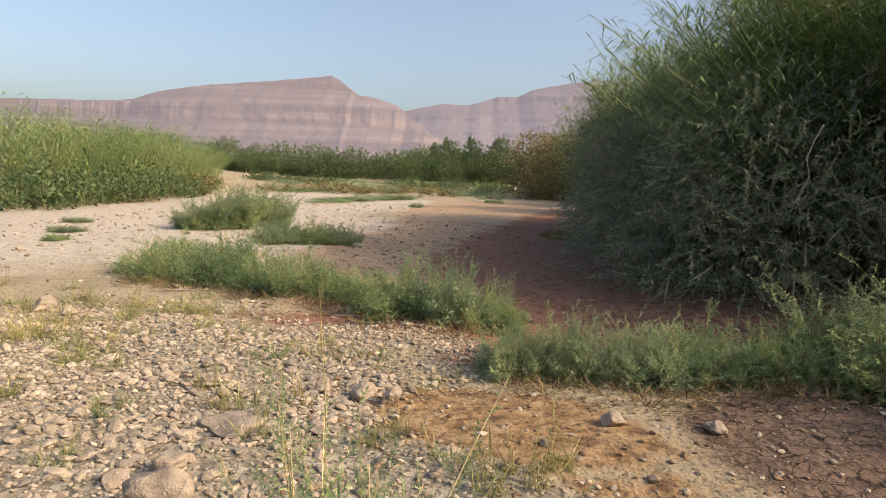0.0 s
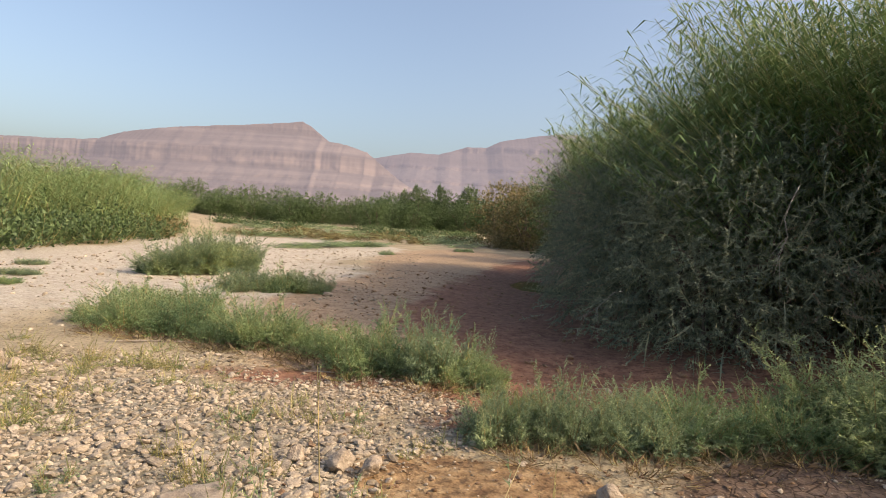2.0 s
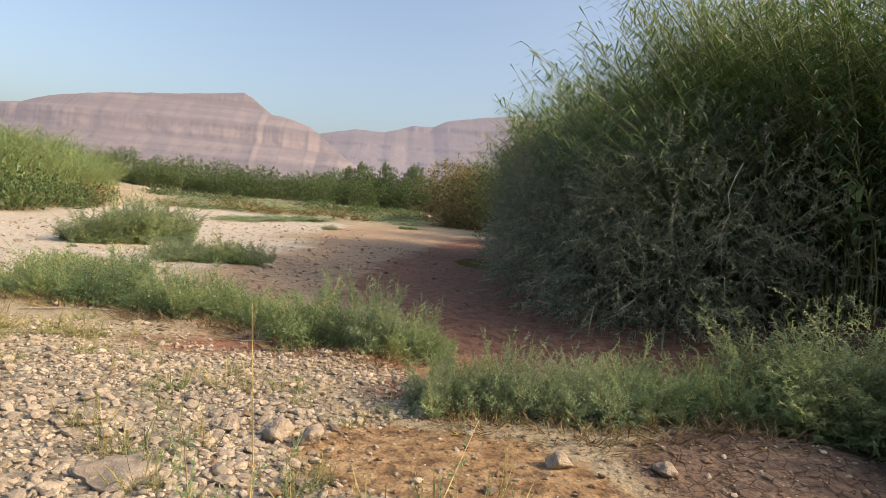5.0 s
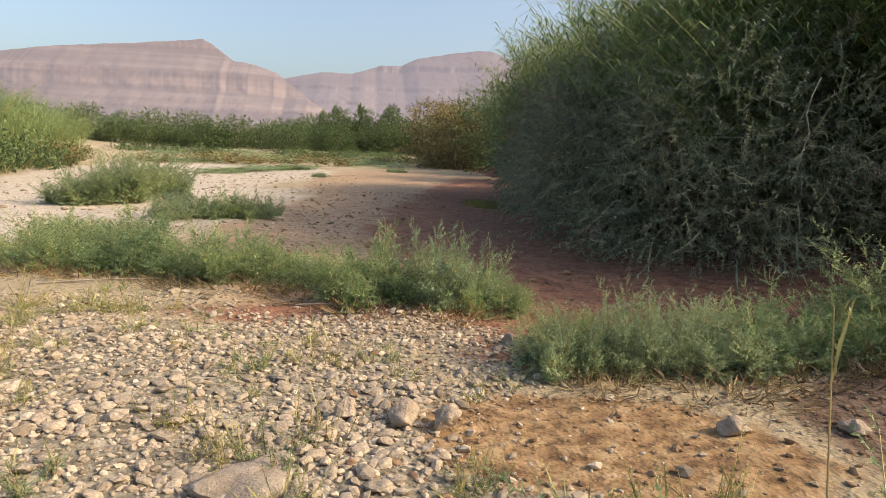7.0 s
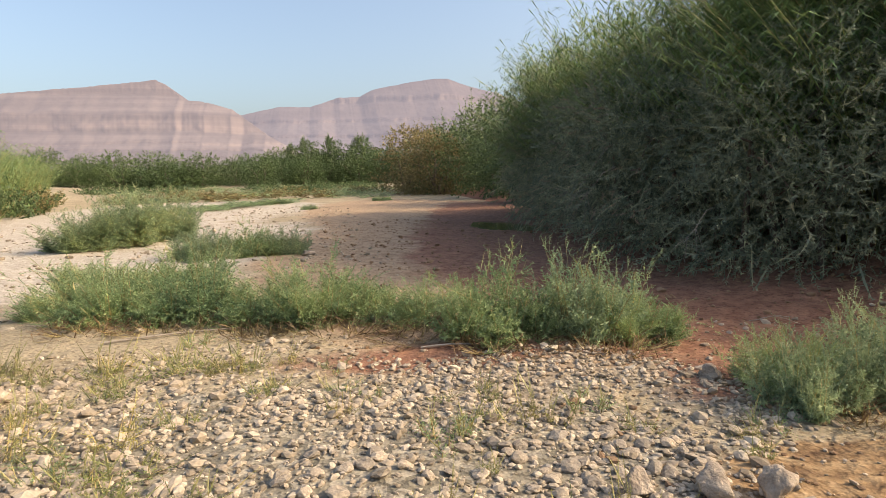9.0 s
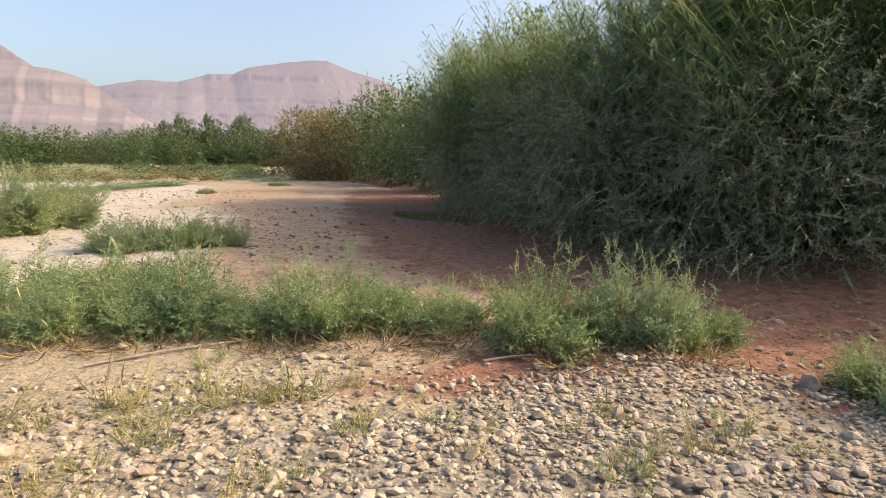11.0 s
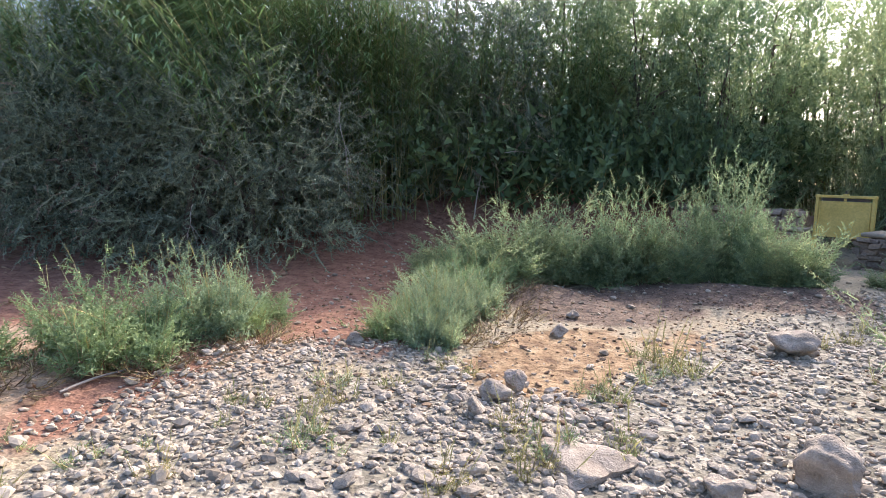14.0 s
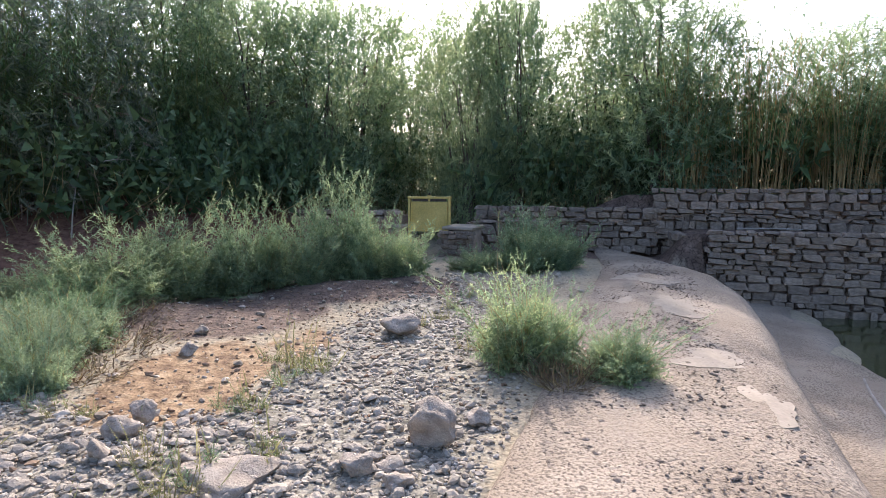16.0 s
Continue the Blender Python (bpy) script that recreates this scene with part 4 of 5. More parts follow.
scatter(middle, [(8.3, 52, 1.1, 1.1), (10.5, 46, 1.1, 1.1), (9.4, 38, 1.0, 0.9), (8.8, 31, 0.9, 0.9), (12.5, 56, 1.2, 1.2), (12, 30, 1.2, 1.2), (13.5, 40, 1.2, 1.2)], seed=9)


def cane_clump(name, r, h, canes, seed, label, leaves=17, lean=(0.0, 0.0), dry=0.15, bare=0.12):
    """Giant cane: tall jointed stems with long arching strap leaves."""
    g = np.random.default_rng(seed)
    stems, blades = [], []
    for _ in range(canes):
        a, d = g.uniform(0, 2 * np.pi), math.sqrt(g.uniform())
        root = np.array([math.cos(a) * d * r * 0.7, math.sin(a) * d * r * 0.7, -0.1])
        high = h * g.uniform(0.62, 1.0)
        out = np.array([math.cos(a) * d * r * 0.8 + lean[0] + g.normal() * 0.2, math.sin(a) * d * r * 0.8 + lean[1] + g.normal() * 0.2, 0])
        s = np.linspace(0, 1, 7)[:, None]
        line = root + np.array([0, 0, high]) * (s - 0.08 * s ** 3) + out * s ** 2
        stems.append(tube(line, np.linspace(0.013, 0.004, 7), 3))
        turn = g.uniform(0, np.pi)
        for k in range(leaves):
            t = bare + (1 - bare) * (k + g.uniform(0, 0.6)) / leaves
            p = np.array([np.interp(t, s[:, 0], line[:, i]) for i in range(3)])
            b = turn + (k % 2) * np.pi + g.normal() * 0.5
            ln = g.uniform(0.42, 0.78) * (1.0 if t < 0.85 else 0.75)
            o = unit(np.array([math.cos(b), math.sin(b), 0]) + np.array([-0.35, -0.1, 0]))
            w = np.cross(o, [0, 0, 1]) * g.uniform(0.010, 0.017)
            rise = g.uniform(0.35, 1.0)
            mid_p = p + o * ln * 0.45 + np.array([0, 0, ln * 0.36 * rise])
            end = p + o * ln * 0.95 + np.array([0, 0, ln * (0.40 * rise - 0.34)])
            blades.append((np.array([p - w * 0.4, p + w * 0.4, mid_p - w, mid_p + w, end]), np.array([[0, 1, 3], [0, 3, 2], [2, 3, 4]])))
    base = thing(name, Matrix(), label, "reed", "giant cane")
    tagged(part("stemwork", mesh_of("stemwork", *joined(stems), CANE_DRY if dry > 0.5 else CANE_STEM), base), kind="stuff")
    tagged(part("foliage", mesh_of("foliage", *joined(blades), CANE_LEAF, False), base), kind="stuff")
    return base


TALLCANE = "tall green giant cane with arching strap leaves"
canes = [cane_clump("giant_cane", 1.2, (6.0, 6.0, 4.8)[i], 60, 150 + i, TALLCANE, leaves=29, bare=0.3, lean=((-0.8, 0.1), (-1.3, -0.3), (-2.4, -0.2))[i]) for i in range(3)]
g = random.Random(31)
rows = [(6.0 + g.uniform(-0.4, 0.4), 9.6 + 1.1 * i + g.uniform(-0.3, 0.3), 1.0, g.uniform(0.9, 1.05), (2, 1, 0)[i % 3]) for i in range(13)]
rows += [(6.9 + g.uniform(-0.4, 0.4), 7.6 + 1.3 * i + g.uniform(-0.3, 0.3), 1.1, g.uniform(0.95, 1.1), i % 2) for i in range(13)]
rows += [(6.6, 8.4, 1.0, 0.9, 0), (6.6, 9.9, 1.1, 1.12, 0), (7.6, 10.6, 1.2, 1.2, 0), (8.2, 12.4, 1.2, 1.2, 1), (7.9, 8.9, 1.1, 1.1, 1), (6.2, 11.6, 1.1, 1.15, 0), (9.6, 10.4, 1.2, 1.2, 0)]
rows += [(8.4, 7.4, 1.0, 0.8, 0), (9.6, 6.6, 1.0, 0.82, 0), (8.8, 9.2, 1.1, 1.1, 0), (10.8, 6.0, 1.0, 0.9, 0), (12.0, 4.2, 1.0, 0.85, 0), (13.6, 1.8, 1.0, 0.85, 0), (14.4, -2.2, 1.0, 0.74, 0), (14.4, -4.0, 1.0, 0.74, 0), (12.8, -7.2, 1.0, 0.7, 0)]
scatter(canes, rows, turn=False, seed=13)
wall_canes = [cane_clump("giant_cane", 1.0, 5.6, 70, 160 + i, "giant cane with dry brown stems above the stone wall", dry=0.9, bare=0.3) for i in range(2)]
scatter(wall_canes, [(*weir_at(12.7 + 0.5 * (i % 2), 1.6 + 0.85 * i)[:2], 0.9, (0.84, 0.8, 0.9, 0.86, 0.8, 0.62, 0.55, 0.5)[i]) for i in range(8)], seed=14)
left_canes = [cane_clump("giant_cane", 1.5, 4.2, 28, 170 + i, "bright green giant cane at the edge of the dry river", leaves=20) for i in range(3)]
g = random.Random(32)
rows = []
for i in range(26):
    y = 19 + 1.5 * i
    x = float(np.interp(y, (15, 21, 31, 58), (-17, -16.6, -17.2, -25)))
    rows += [(x - 0.6 + g.uniform(-0.5, 0.5), y, 1.1, g.uniform(0.8, 0.95)), (x - 3.2 + g.uniform(-0.8, 0.8), y + 0.7, 1.2, g.uniform(0.95, 1.1))]
    if i % 2:
        rows.append((x - 6.5 + g.uniform(-0.8, 0.8), y, 1.3, g.uniform(1.05, 1.2)))
scatter(left_canes, rows, seed=15)

# low growth along the cane and across the far bed
low = [bush("low_shrub", 0.9, 1.0, 18, 4, 80 + i, (FAR_LEAF, HERB, TAMARISK_RUST, HERB_BLUE)[i], ("dark green shrub at the foot of the cane", "green shrub on the far river bed", "rusty brown shrub on the far river bed", "grey-green shrub on the far river bed")[i],
            0.3, 0.0, "shrub", "shrubs on the far bed", leaves=8, twig=0.5, width=0.07) for i in range(4)]
g = random.Random(33)
rows = [(float(np.interp(y, (15, 21, 31, 58), (-15.3, -15.0, -15.4, -23))) + g.uniform(-0.5, 0.4), y, g.uniform(1.0, 1.5), g.uniform(1.0, 1.5), 0) for y in np.arange(18, 34, 1.1)]
rows += [(-15.6 - i * 0.5, 33 + 1.2 * i, 1.3, 1.2, 2) for i in range(4)]
for _ in range(46):
    x, y = g.uniform(-15, 2.5), g.uniform(44, 62)
    rows.append((x, y, g.uniform(1.0, 1.8), g.uniform(0.5, 0.95), g.choice((1, 1, 2, 3))))
for _ in range(20):
    x = g.uniform(-8.5, -4.5)
    rows.append((x, 30 + (x + 8.5) * 2.8 + g.uniform(0, 2.5), g.uniform(0.9, 1.4), g.uniform(0.3, 0.5), g.choice((1, 3))))
for _ in range(44):
    rows.append((g.uniform(-26, 4), g.uniform(60, 80), g.uniform(1.3, 2.0), g.uniform(0.5, 0.9), g.choice((1, 3, 0, 0))))
scatter(low, rows, seed=16)

# undergrowth along the shaded bank
scatter([UNDER := tagged(copy_thing(low[0], Matrix()), 'dark undergrowth shrub on the shaded bank', group='bank undergrowth')], [(float(np.interp(y, FOOT_Y, FOOT_X)) + dx + g.uniform(-0.4, 0.4), y, g.uniform(1.1, 1.6), g.uniform(1.0, 2.0)) for y in np.arange(-1, 12, 1.1) for dx in (3.2, 5.0)] + [(*weir_at(14.3 + 0.4 * (i % 2), -2.5 + 0.95 * i)[:2], 1.5, 1.9) for i in range(12)], seed=26)

# belt of trees across the valley
far = [tamarisk("tree", 3.0, 5.4, 1500, 180 + i, FAR_LEAF, "dark green tree in the belt across the valley", size=0.5, leaves=6, lobes=16, limbs=5, group="far trees", width=0.16, long=0.4, upright=0.0) for i in range(3)]
g = random.Random(34)
rows = []
for i in range(27):
    x = -62 + 3.6 * i + g.uniform(-1, 1)
    grow = float(np.interp(x, (-40, -15, 5, 30), (0.85, 1.0, 1.15, 1.35)))
    rows += [(x, 92 + g.uniform(-4, 4), g.uniform(0.8, 1.2), grow * g.uniform(0.5, 1.0)), (x + 1.3, 104 + g.uniform(-4, 4), g.uniform(0.9, 1.3), grow * g.uniform(0.65, 1.2))]
scatter(far, rows, seed=17)
spire = [tamarisk("tall_tree", 1.6, 7.5, 1300, 190, FAR_LEAF, "tall dark tree above the far belt", size=0.5, leaves=7, lobes=14, limbs=5, group="far trees", width=0.16, long=0.4)]
scatter(spire, [(-4.2, 96, 1.0, 1.02), (-1.0, 98, 0.9, 1.05), (3.4, 97, 1.1, 1.08), (-7.0, 100, 1.0, 0.9)], seed=18)
poplar = [tamarisk("poplar", 2.2, 8.5, 1050, 195, TAMARISK_PALE, "tall leafy tree rising behind the sluice", size=0.7, leaves=12, lobes=18, upright=0.6, width=0.035)]
scatter(poplar, [(16.5, -4.9, 0.8, 0.95), (17.0, 0.8, 0.9, 0.81), (15.5, -8.4, 0.9, 0.72), (12.5, -11.5, 1.1, 0.7), (15, 6, 1.2, 0.87), (17.5, -2, 1.0, 0.77), (13.6, -9.8, 1.0, 0.7), (19.5, -3.6, 1.2, 0.95), (20.5, -6.0, 1.2, 0.95), (21, -1.0, 1.2, 0.95), (18.5, -8.2, 1.2, 0.9), (16.0, -12.0, 1.2, 0.9)], seed=19)


# ---- bare branches ----
def dead_branch(name, x, y, z, way, length, forks, seed, label, r=0.012):
    g = np.random.default_rng(seed)
    way = unit(np.array(way, float))
    s = np.linspace(0, 1, 6)[:, None]
    main = way * length * s + np.array([0, 0, -0.12 * length]) * s ** 2 + g.normal(size=(6, 3)) * 0.015 * length
    base = thing(name, pose(x, y, z), label, "branch", "bleached branches")
    part("limb", mesh_of("limb", *tube(main, np.linspace(r, r * 0.3, 6), 5), BLEACHED), base)
    for _ in range(forks):
        p = main[g.integers(1, 5)]
        d = unit(way + g.normal(size=3) * 0.45) * length * g.uniform(0.3, 0.6)
        part("twig", mesh_of("twig", *tube(p + d * s + np.array([0, 0, -0.1 * length]) * s ** 2, np.linspace(r * 0.5, r * 0.15, 6), 4), BLEACHED), base)
    return base


dead_branch("dead_branch", 3.3, 12.6, 2.0, (-1.0, -0.5, -0.9), 1.6, 9, 1, "bleached bare branches hanging out of the tamarisk")
dead_branch("dead_branch", 3.1, 12.0, 1.6, (-1.2, -0.4, -0.8), 1.3, 7, 2, "bleached bare branches hanging out of the tamarisk")
dead_branch("dead_branch", 4.4, 7.3, 2.5, (-0.3, -0.3, -0.8), 1.1, 4, 3, "curved bare twig hanging from the tamarisk", 0.008)
dead_branch("dead_branch", 8.2, 5.4, 1.9, (0.9, -0.5, 0.35), 1.0, 6, 4, "pale bare twigs on the shaded bank", 0.008)
dead_branch("dead_branch", 2.75, 8.6, 1.0, (-0.8, -0.5, -0.4), 0.9, 5, 6, "fine bare twigs low on the tamarisk", 0.006)
dead_branch("dead_branch", 2.0, 6.9, ground_z(2.0, 6.9) + 0.03, (0.9, 0.2, 0.08), 0.6, 2, 7, "thin dead stick lying on red silt", 0.006)


def stick(name, a, b, r, label):
    a, b = np.array(a, float), np.array(b, float)
    s = np.linspace(0, 1, 6)[:, None]
    bend = np.array([0.02, 0.03, 0.01]) * np.sin(s * np.pi)
    ob = new(name, mesh_of(name, *tube((b - a) * s + bend, np.linspace(r, r * 0.5, 6), 6), BLEACHED))
    ob.matrix_basis = pose(*a)
    return tagged(ob, label, "stick")


sx, sy = 7.9, 5.9
stick("stick", (sx, sy, ground_z(sx, sy) - 0.05), (sx + 0.35, sy - 0.1, ground_z(sx, sy) + 1.15), 0.016, "pale dead stick standing on the shaded bank")
stick("stick", weir_at(3.2, 3.0, -0.77), weir_at(3.9, 2.95, -0.55), 0.02, "pale driftwood stick on the lower apron")
stick("stick", weir_at(10.9, 2.6, 0.60), weir_at(10.7, 3.8, 0.62), 0.025, "long pale stick lying on the stone terrace")
stick("stick", (-1.35, 6.45, ground_z(-1.35, 6.45) + 0.02), (-0.85, 6.3, ground_z(-0.85, 6.3) + 0.03), 0.011, "short driftwood stick beside the bushes")
stick("stick", (-4.0, 7.2, ground_z(-4.0, 7.2) + 0.02), (-2.9, 7.5, ground_z(-2.9, 7.5) + 0.03), 0.012, "thin dry stick on sand under bushes")


# ---- sluice gate ----
def sluice():
    """A yellow steel lifting gate between masonry piers, its plate drawn up off the sill."""
    spot = weir_at(9.6, -3.93, 0)
    ang = math.degrees(math.atan2(DOWN.y, DOWN.x))
    m = pose(spot[0], spot[1], 0.05, 0, 0, ang)
    gate = thing("sluice_gate", m, "yellow painted steel sluice gate lifted above a dark opening", "sluice gate")
    part("gate_plate", box_mesh("gate_plate", 0.90, 0.025, 0.66, YELLOW, 0.004, at=(0, 0, 0.44)), gate)
    # solid dark bar in place of an open gap, its shade put into the colour
    part("slot", box_mesh("slot", 0.80, 0.03, 0.055, RUST, 0.003, at=(0, -0.004, 1.105)), gate, "dark bar painting the shaded gap under the top beam")
    part("slot_tie", box_mesh("slot_tie", 0.05, 0.036, 0.055, YELLOW, 0.003, at=(0, -0.004, 1.105)), gate)
    for s in (-1, 1):
        part("guide_rail", box_mesh("guide_rail", 0.055, 0.09, 1.22, YELLOW, 0.006, at=(s * 0.475, 0, 0)), gate)
        part("stiffener", box_mesh("stiffener", 0.03, 0.02, 0.66, YELLOW, 0.003, at=(s * 0.42, -0.022, 0.44)), gate)
    part("top_beam", box_mesh("top_beam", 1.02, 0.11, 0.05, YELLOW, 0.006, at=(0, 0, 1.165)), gate)
    part("bottom_rail", box_mesh("bottom_rail", 0.90, 0.05, 0.035, YELLOW, 0.004, at=(0, -0.01, 0.42)), gate)
    part("spindle", mesh_of("spindle", *tube([(0, 0, 1.2), (0, 0, 1.25), (0, 0, 1.30)], (0.02, 0.018, 0.012), 8), RUST), gate)
    part("spindle_cap", box_mesh("spindle_cap", 0.09, 0.06, 0.03, YELLOW, 0.006, at=(0, 0, 1.215)), gate)
    return gate


sluice()


def dry_wall(name, a, b, low, high, thick, label, seed, stone_len=(0.1, 0.42), course=(0.07, 0.2), cap=False):
    """A rubble wall laid dry: each stone its own block, joints open, backed by earth."""
    g = random.Random(seed)
    a, b = Vector(a).to_2d(), Vector(b).to_2d()
    run = (b - a).length
    ang = math.degrees(math.atan2((b - a).y, (b - a).x))
    wall = thing(name, pose(a.x, a.y, low, 0, 0, ang), label, "stone wall", kind="structure")
    part("earth_core", box_mesh("earth_core", run, thick * 0.7, high - low - 0.12, SOIL, 0.02, at=(run / 2, thick * 0.15, 0)), wall)
    z = 0.0
    while z < high - low - 0.03:
        c = min(g.uniform(*course), high - low - z)
        x = g.uniform(-0.1, 0)
        while x < run:
            w = g.uniform(*stone_len)
            w = min(w, run - x + 0.06)
            me = STONES[g.randrange(len(STONES))]
            ob = part("stone", me, wall)
            ob.matrix_basis = pose(x + w / 2, -thick * 0.28 + g.uniform(-0.05, 0.05), z + c * 0.5 + g.uniform(-0.015, 0.015), g.uniform(-7, 7), g.uniform(-6, 6), g.uniform(-9, 9)) @ Matrix.Diagonal((w * g.uniform(0.97, 1.1), thick * g.uniform(0.45, 0.62), c * g.uniform(0.92, 1.15), 1))
            x += w
        z += c
    return wall


SOIL = plain_material("bank_soil", (0.16, 0.11, 0.08), (0.28, 0.20, 0.15), 5, 0.95, 0.6, 0.02)


def block(seed):
    """A unit rubble stone with broken corners."""
    bm = bmesh.new()
    bmesh.ops.create_cube(bm, size=1)
    r = random.Random(seed)
    for v in bm.verts:
        v.co += Vector([r.uniform(-0.2, 0.08) * (1 if c > 0 else -1) for c in v.co])
    bmesh.ops.bevel(bm, geom=bm.edges[:], offset=0.07, segments=1, affect="EDGES")
    return from_bm("stone", bm, WALL_STONE)


STONES = [block(i) for i in range(10)]
dry_wall("wall_low_end", weir_at(11.5, -3.3), weir_at(11.5, 0.95), -0.05, 1.02, 0.5, "low rubble wall end overgrown by bushes", 6)
dry_wall("wall_upper", weir_at(11.55, 0.95), weir_at(11.55, 6.8), 0.3, 1.45, 0.5, "rough dry stone retaining wall under cane", 1)
dry_wall("wall_lower", weir_at(9.95, 1.95), weir_at(9.95, 7.2), -1.05, 0.62, 0.5, "rough dry stone terrace wall above the pool", 2)
dry_wall("wall_return", weir_at(11.5, 1.35), weir_at(10.1, 1.75), -0.15, 0.5, 0.5, "low dry stone return wall at the weir end", 3)
dry_wall("wall_abutment", weir_at(10.3, -3.2), weir_at(11.3, -1.6), -0.1, 0.7, 0.5, "rubble abutment wall between sluice and weir", 4)
dry_wall("wall_bank", weir_at(9.85, -7.5), weir_at(9.75, -4.6), 0.0, 0.95, 0.5, "rubble wall beside the sluice, half hidden by bushes", 5)


def pier(u, v, lu, lv, h, label):
    p = weir_at(u, v, -0.05)
    ob = thing("masonry_pier", pose(*p, 0, 0, math.degrees(math.atan2(ALONG.y, ALONG.x))), label, "pier")
    part("shaft", box_mesh("shaft", lu, lv, h, WALL_STONE, 0.03, 0.03, 7), ob)
    part("capstone", box_mesh("capstone", lu + 0.08, lv + 0.08, 0.07, CEMENT, 0.015, 0.012, 8, at=(0, 0, h)), ob, "pale cement cap")
    return ob


pier(9.35, -3.05, 0.9, 0.62, 0.62, "stone pier with pale cement cap beside the sluice")
pier(9.6, -4.68, 0.7, 0.36, 0.6, "stone pier with cement cap on the bank side of the sluice")

dry_wall("pier_facing", weir_at(8.86, -3.38), weir_at(8.86, -2.72), -0.06, 0.55, 0.24, "rubble facing of the pier beside the sluice", 9, (0.12, 0.3), (0.08, 0.14))


# ---- shingle ----
def pebble_places(g, n, x0, x1, y0, y1, want):
    x, y = g.uniform(x0, x1, n), g.uniform(y0, y1, n)
    keep = g.uniform(size=n) < want(x, y)
    u, v = weir_uv(x, y)
    keep &= (v < -0.05)
    return x[keep], y[keep]


def oval(x, y, cx, cy, rx, ry, turn=0.0):
    c, s = math.cos(radians(turn)), math.sin(radians(turn))
    dx, dy = (x - cx) * c + (y - cy) * s, -(x - cx) * s + (y - cy) * c
    return step(1.35, 0.75, np.hypot(dx / rx, dy / ry))


def shingle_want(x, y):
    lot = np.maximum.reduce([oval(x, y, -2.2, 4.1, 2.0, 1.6), 0.75 * oval(x, y, -1.2, 2.9, 1.9, 1.1, -30), 0.42 * oval(x, y, 1.0, 1.6, 3.4, 0.95, -28), oval(x, y, -0.9, 5.6, 1.0, 0.55), 0.9 * oval(x, y, 0.2, 4.95, 0.35, 0.7),
                             0.5 * oval(x, y, -3.4, 5.9, 1.6, 1.0), 0.35 * oval(x, y, -0.3, 4.4, 0.8, 0.7), 0.6 * oval(x, y, 4.6, -1.0, 2.5, 0.8, -30)])
    lot = lot * (1 - 0.9 * oval(x, y, 0.6, 3.5, 0.95, 0.55, -18))
    return np.clip(lot * (0.8 + 0.45 * wavy(x, y, 1.9, 3)), 0.03, 1)


g = np.random.default_rng(21)


def heap(name, templates, x, y, size, mat, label, parent=None):
    n = len(x)
    z = land(x, y)
    yaw = g.uniform(0, 2 * np.pi, n)
    tilt = g.normal(size=(n, 2)) * 0.25
    ways = np.stack([tilt[:, 0], tilt[:, 1], np.ones(n)], -1)
    v, f = spread(templates, ways, np.stack([x, y, z + size * 0.12], -1), size, g)
    ob = new(name, mesh_of(name, v, f, mat, False))
    return tagged(ob, label, "gravel", kind="stuff")


x, y = pebble_places(g, 98000, -5.5, 6.5, -2.5, 7.0, shingle_want)
size = np.clip(g.lognormal(math.log(0.038), 0.44, len(x)), 0.016, 0.12)
near_cam = (x > -2.4) & (x < -0.3) & (y > 2.3) & (y < 4.6) & (size > 0.07)
pick = np.nonzero(near_cam)[0][:290]
rest = np.ones(len(x), bool)
rest[pick] = False
shingle_bed = heap("shingle", COARSE, x[rest], y[rest], size[rest], HEAP, "grey rounded river pebbles strewn over sand")
fx, fy = pebble_places(g, 26000, -5.5, 5.0, -1.0, 7.0, lambda x, y: np.clip(shingle_want(x, y) * 0.9 + 0.1, 0, 1))
heap("fine_gravel", [COARSE[i] for i in range(3)], fx, fy, g.uniform(0.01, 0.026, len(fx)), HEAP, "fine grey gravel between the pebbles")
cx, cy = pebble_places(g, 1600, -0.8, 4.2, 1.2, 6.5, lambda x, y: 0.8 + 0 * x)
heap("silt_clods", COARSE[:4], cx, cy, np.clip(g.lognormal(math.log(0.03), 0.45, len(cx)), 0.012, 0.09), SILT := plain_material("silt_clod", (0.18, 0.105, 0.06), (0.31, 0.20, 0.12), 9, 0.95, 0.4, 0.006), "red-brown clods of dried silt")
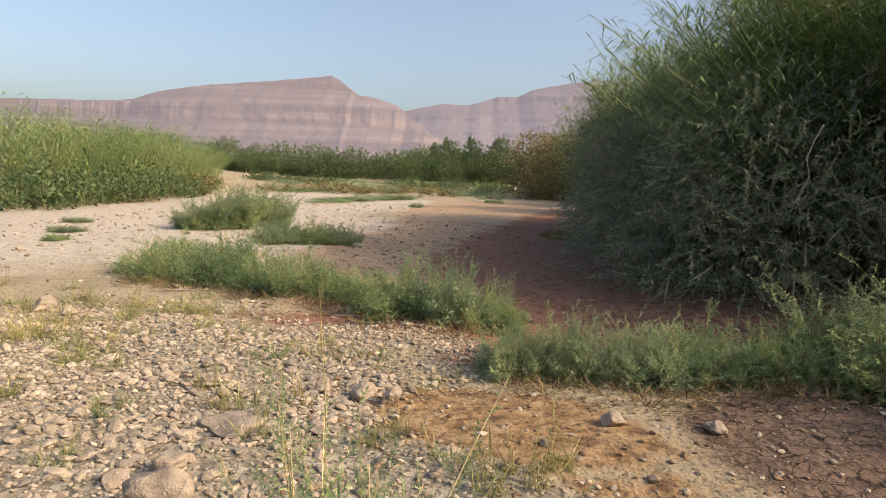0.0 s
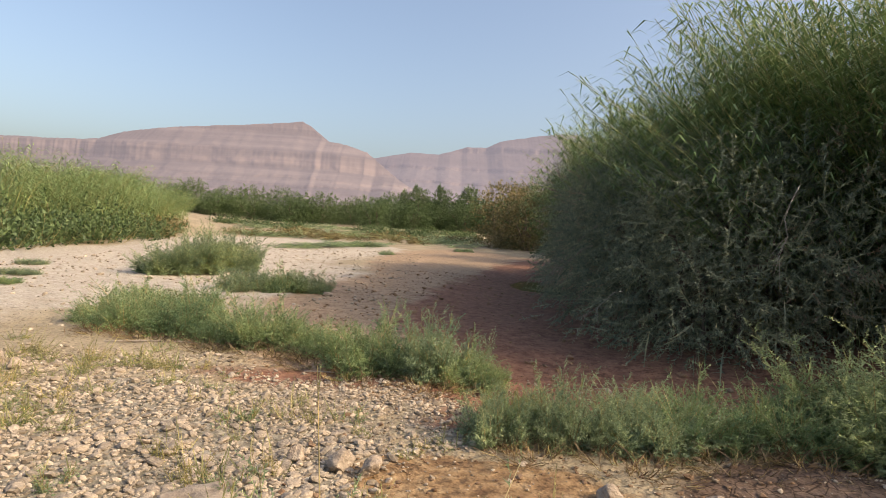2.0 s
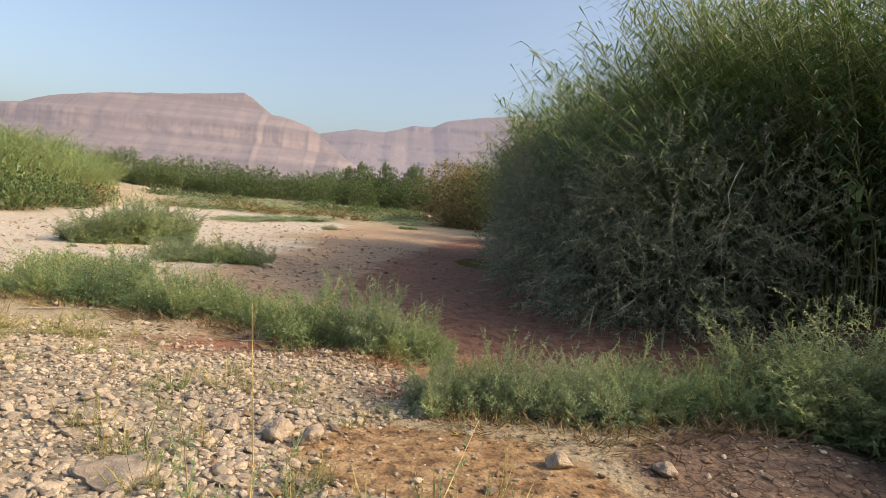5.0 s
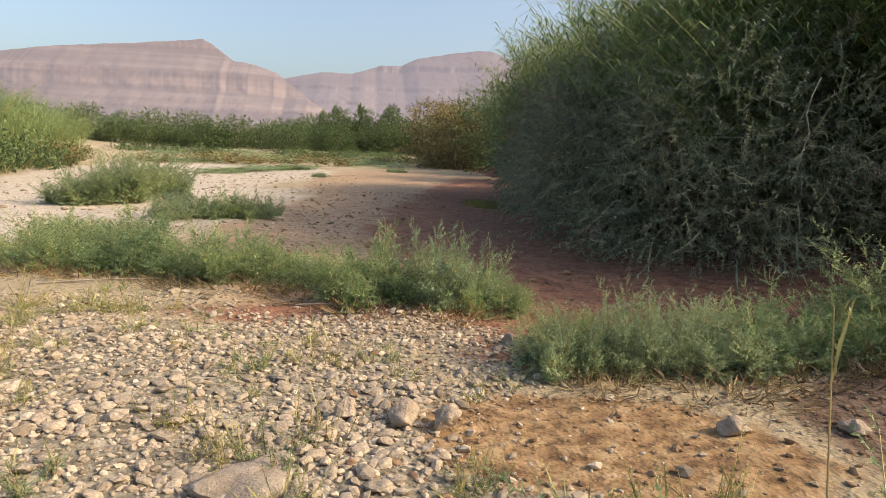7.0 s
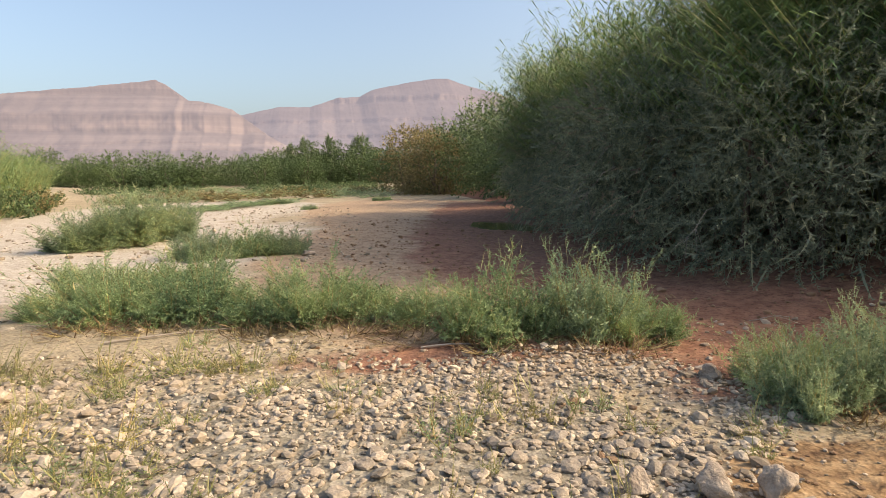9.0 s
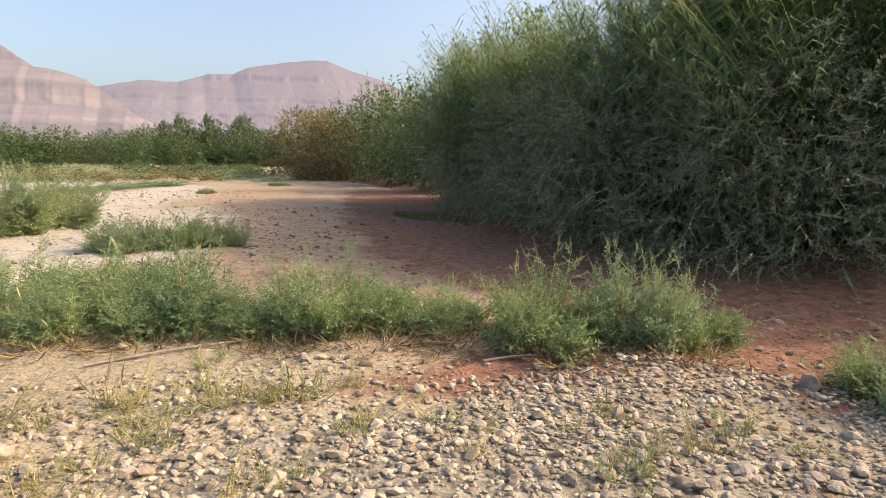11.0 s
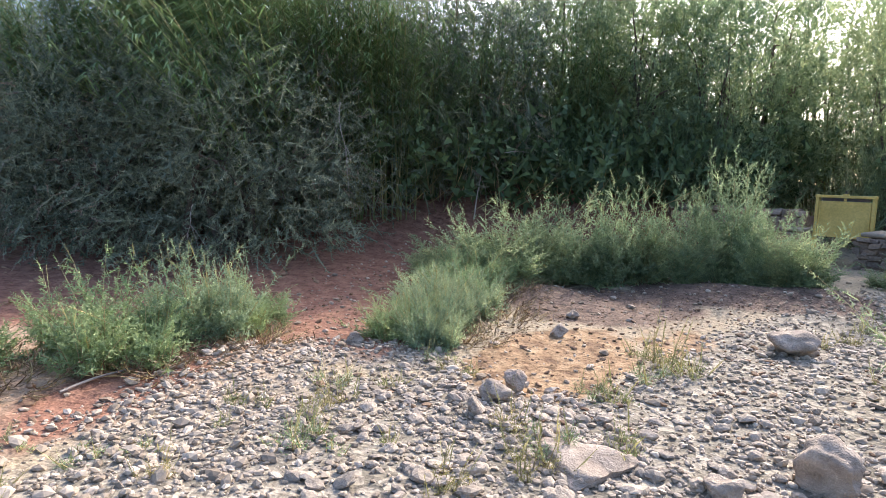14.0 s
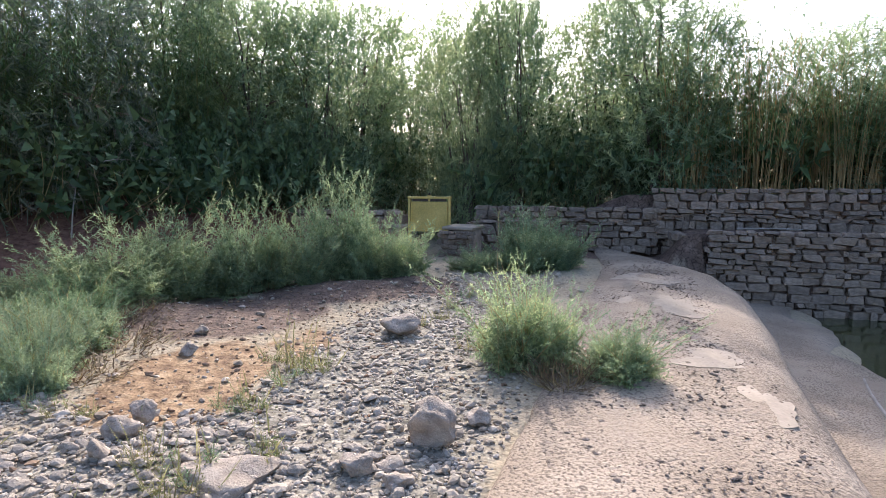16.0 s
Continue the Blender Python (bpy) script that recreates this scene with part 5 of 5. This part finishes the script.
cx, cy = pebble_places(g, 2400, -2.2, 4.4, 6.2, 22, lambda x, y: 0.7 + 0 * x)
heap("channel_stones", COARSE[:4], cx, cy, np.clip(g.lognormal(math.log(0.042), 0.5, len(cx)), 0.015, 0.15), SILT, "brown stones and clods in the damp red channel")
cx, cy = pebble_places(g, 2600, -12, -1.0, 7.5, 34, lambda x, y: 0.8 + 0 * x)
heap("far_gravel", COARSE[:4], cx, cy, np.clip(g.lognormal(math.log(0.06), 0.45, len(cx)), 0.02, 0.2), HEAP, "pale gravel on the dry river bed")
# grit standing out of the worn crest, its dark colour also imitating shaded pits
gu, gv = g.uniform(-3.5, 9.0, 9000), g.uniform(0.04, 1.62, 9000)
on = g.uniform(size=9000) < np.clip(0.55 + 0.7 * wavy(gu, gv * 1.4, 1.3, 2.0), 0.06, 1)
gu, gv = gu[on], gv[on] + bend(gu[on]) * (0.25 + 0.75 * np.clip(gv[on] / 1.7, 0, 1))
gp = np.array([weir_at(a, b, crest_z(b - float(bend(a)))) for a, b in zip(gu, gv)])
gs = np.clip(g.lognormal(math.log(0.021), 0.4, len(gu)), 0.009, 0.055)
grit_v, grit_f = spread(COARSE, np.tile([[0.0, 0.0, 1.0]], (len(gu), 1)) + g.normal(size=(len(gu), 3)) * 0.2, gp + np.array([0, 0, 0.002]), gs, g)
tagged(part("crest_grit", mesh_of("crest_grit", grit_v, grit_f, plain_material("crest_grit", (0.15, 0.11, 0.08), (0.31, 0.24, 0.18), 14, 0.95, 0.4, 0.004), False), weir, "dark grit and gravel standing out of the cement"), kind="stuff")
PEB = [mesh_of("stone", v, f, PEBBLE) for v, f in FINE[:6]]
for me in PEB:
    me.polygons.foreach_set('use_smooth', np.zeros(len(me.polygons), bool))
for i in pick:
    ob = part("stone", PEB[int(i) % 6], shingle_bed)
    s = float(size[i])
    ob.matrix_basis = pose(float(x[i]), float(y[i]), ground_z(float(x[i]), float(y[i])) + s * 0.13, float(g.normal() * 12), float(g.normal() * 12), float(g.uniform(0, 360))) @ Matrix.Diagonal((s, s, s, 1))
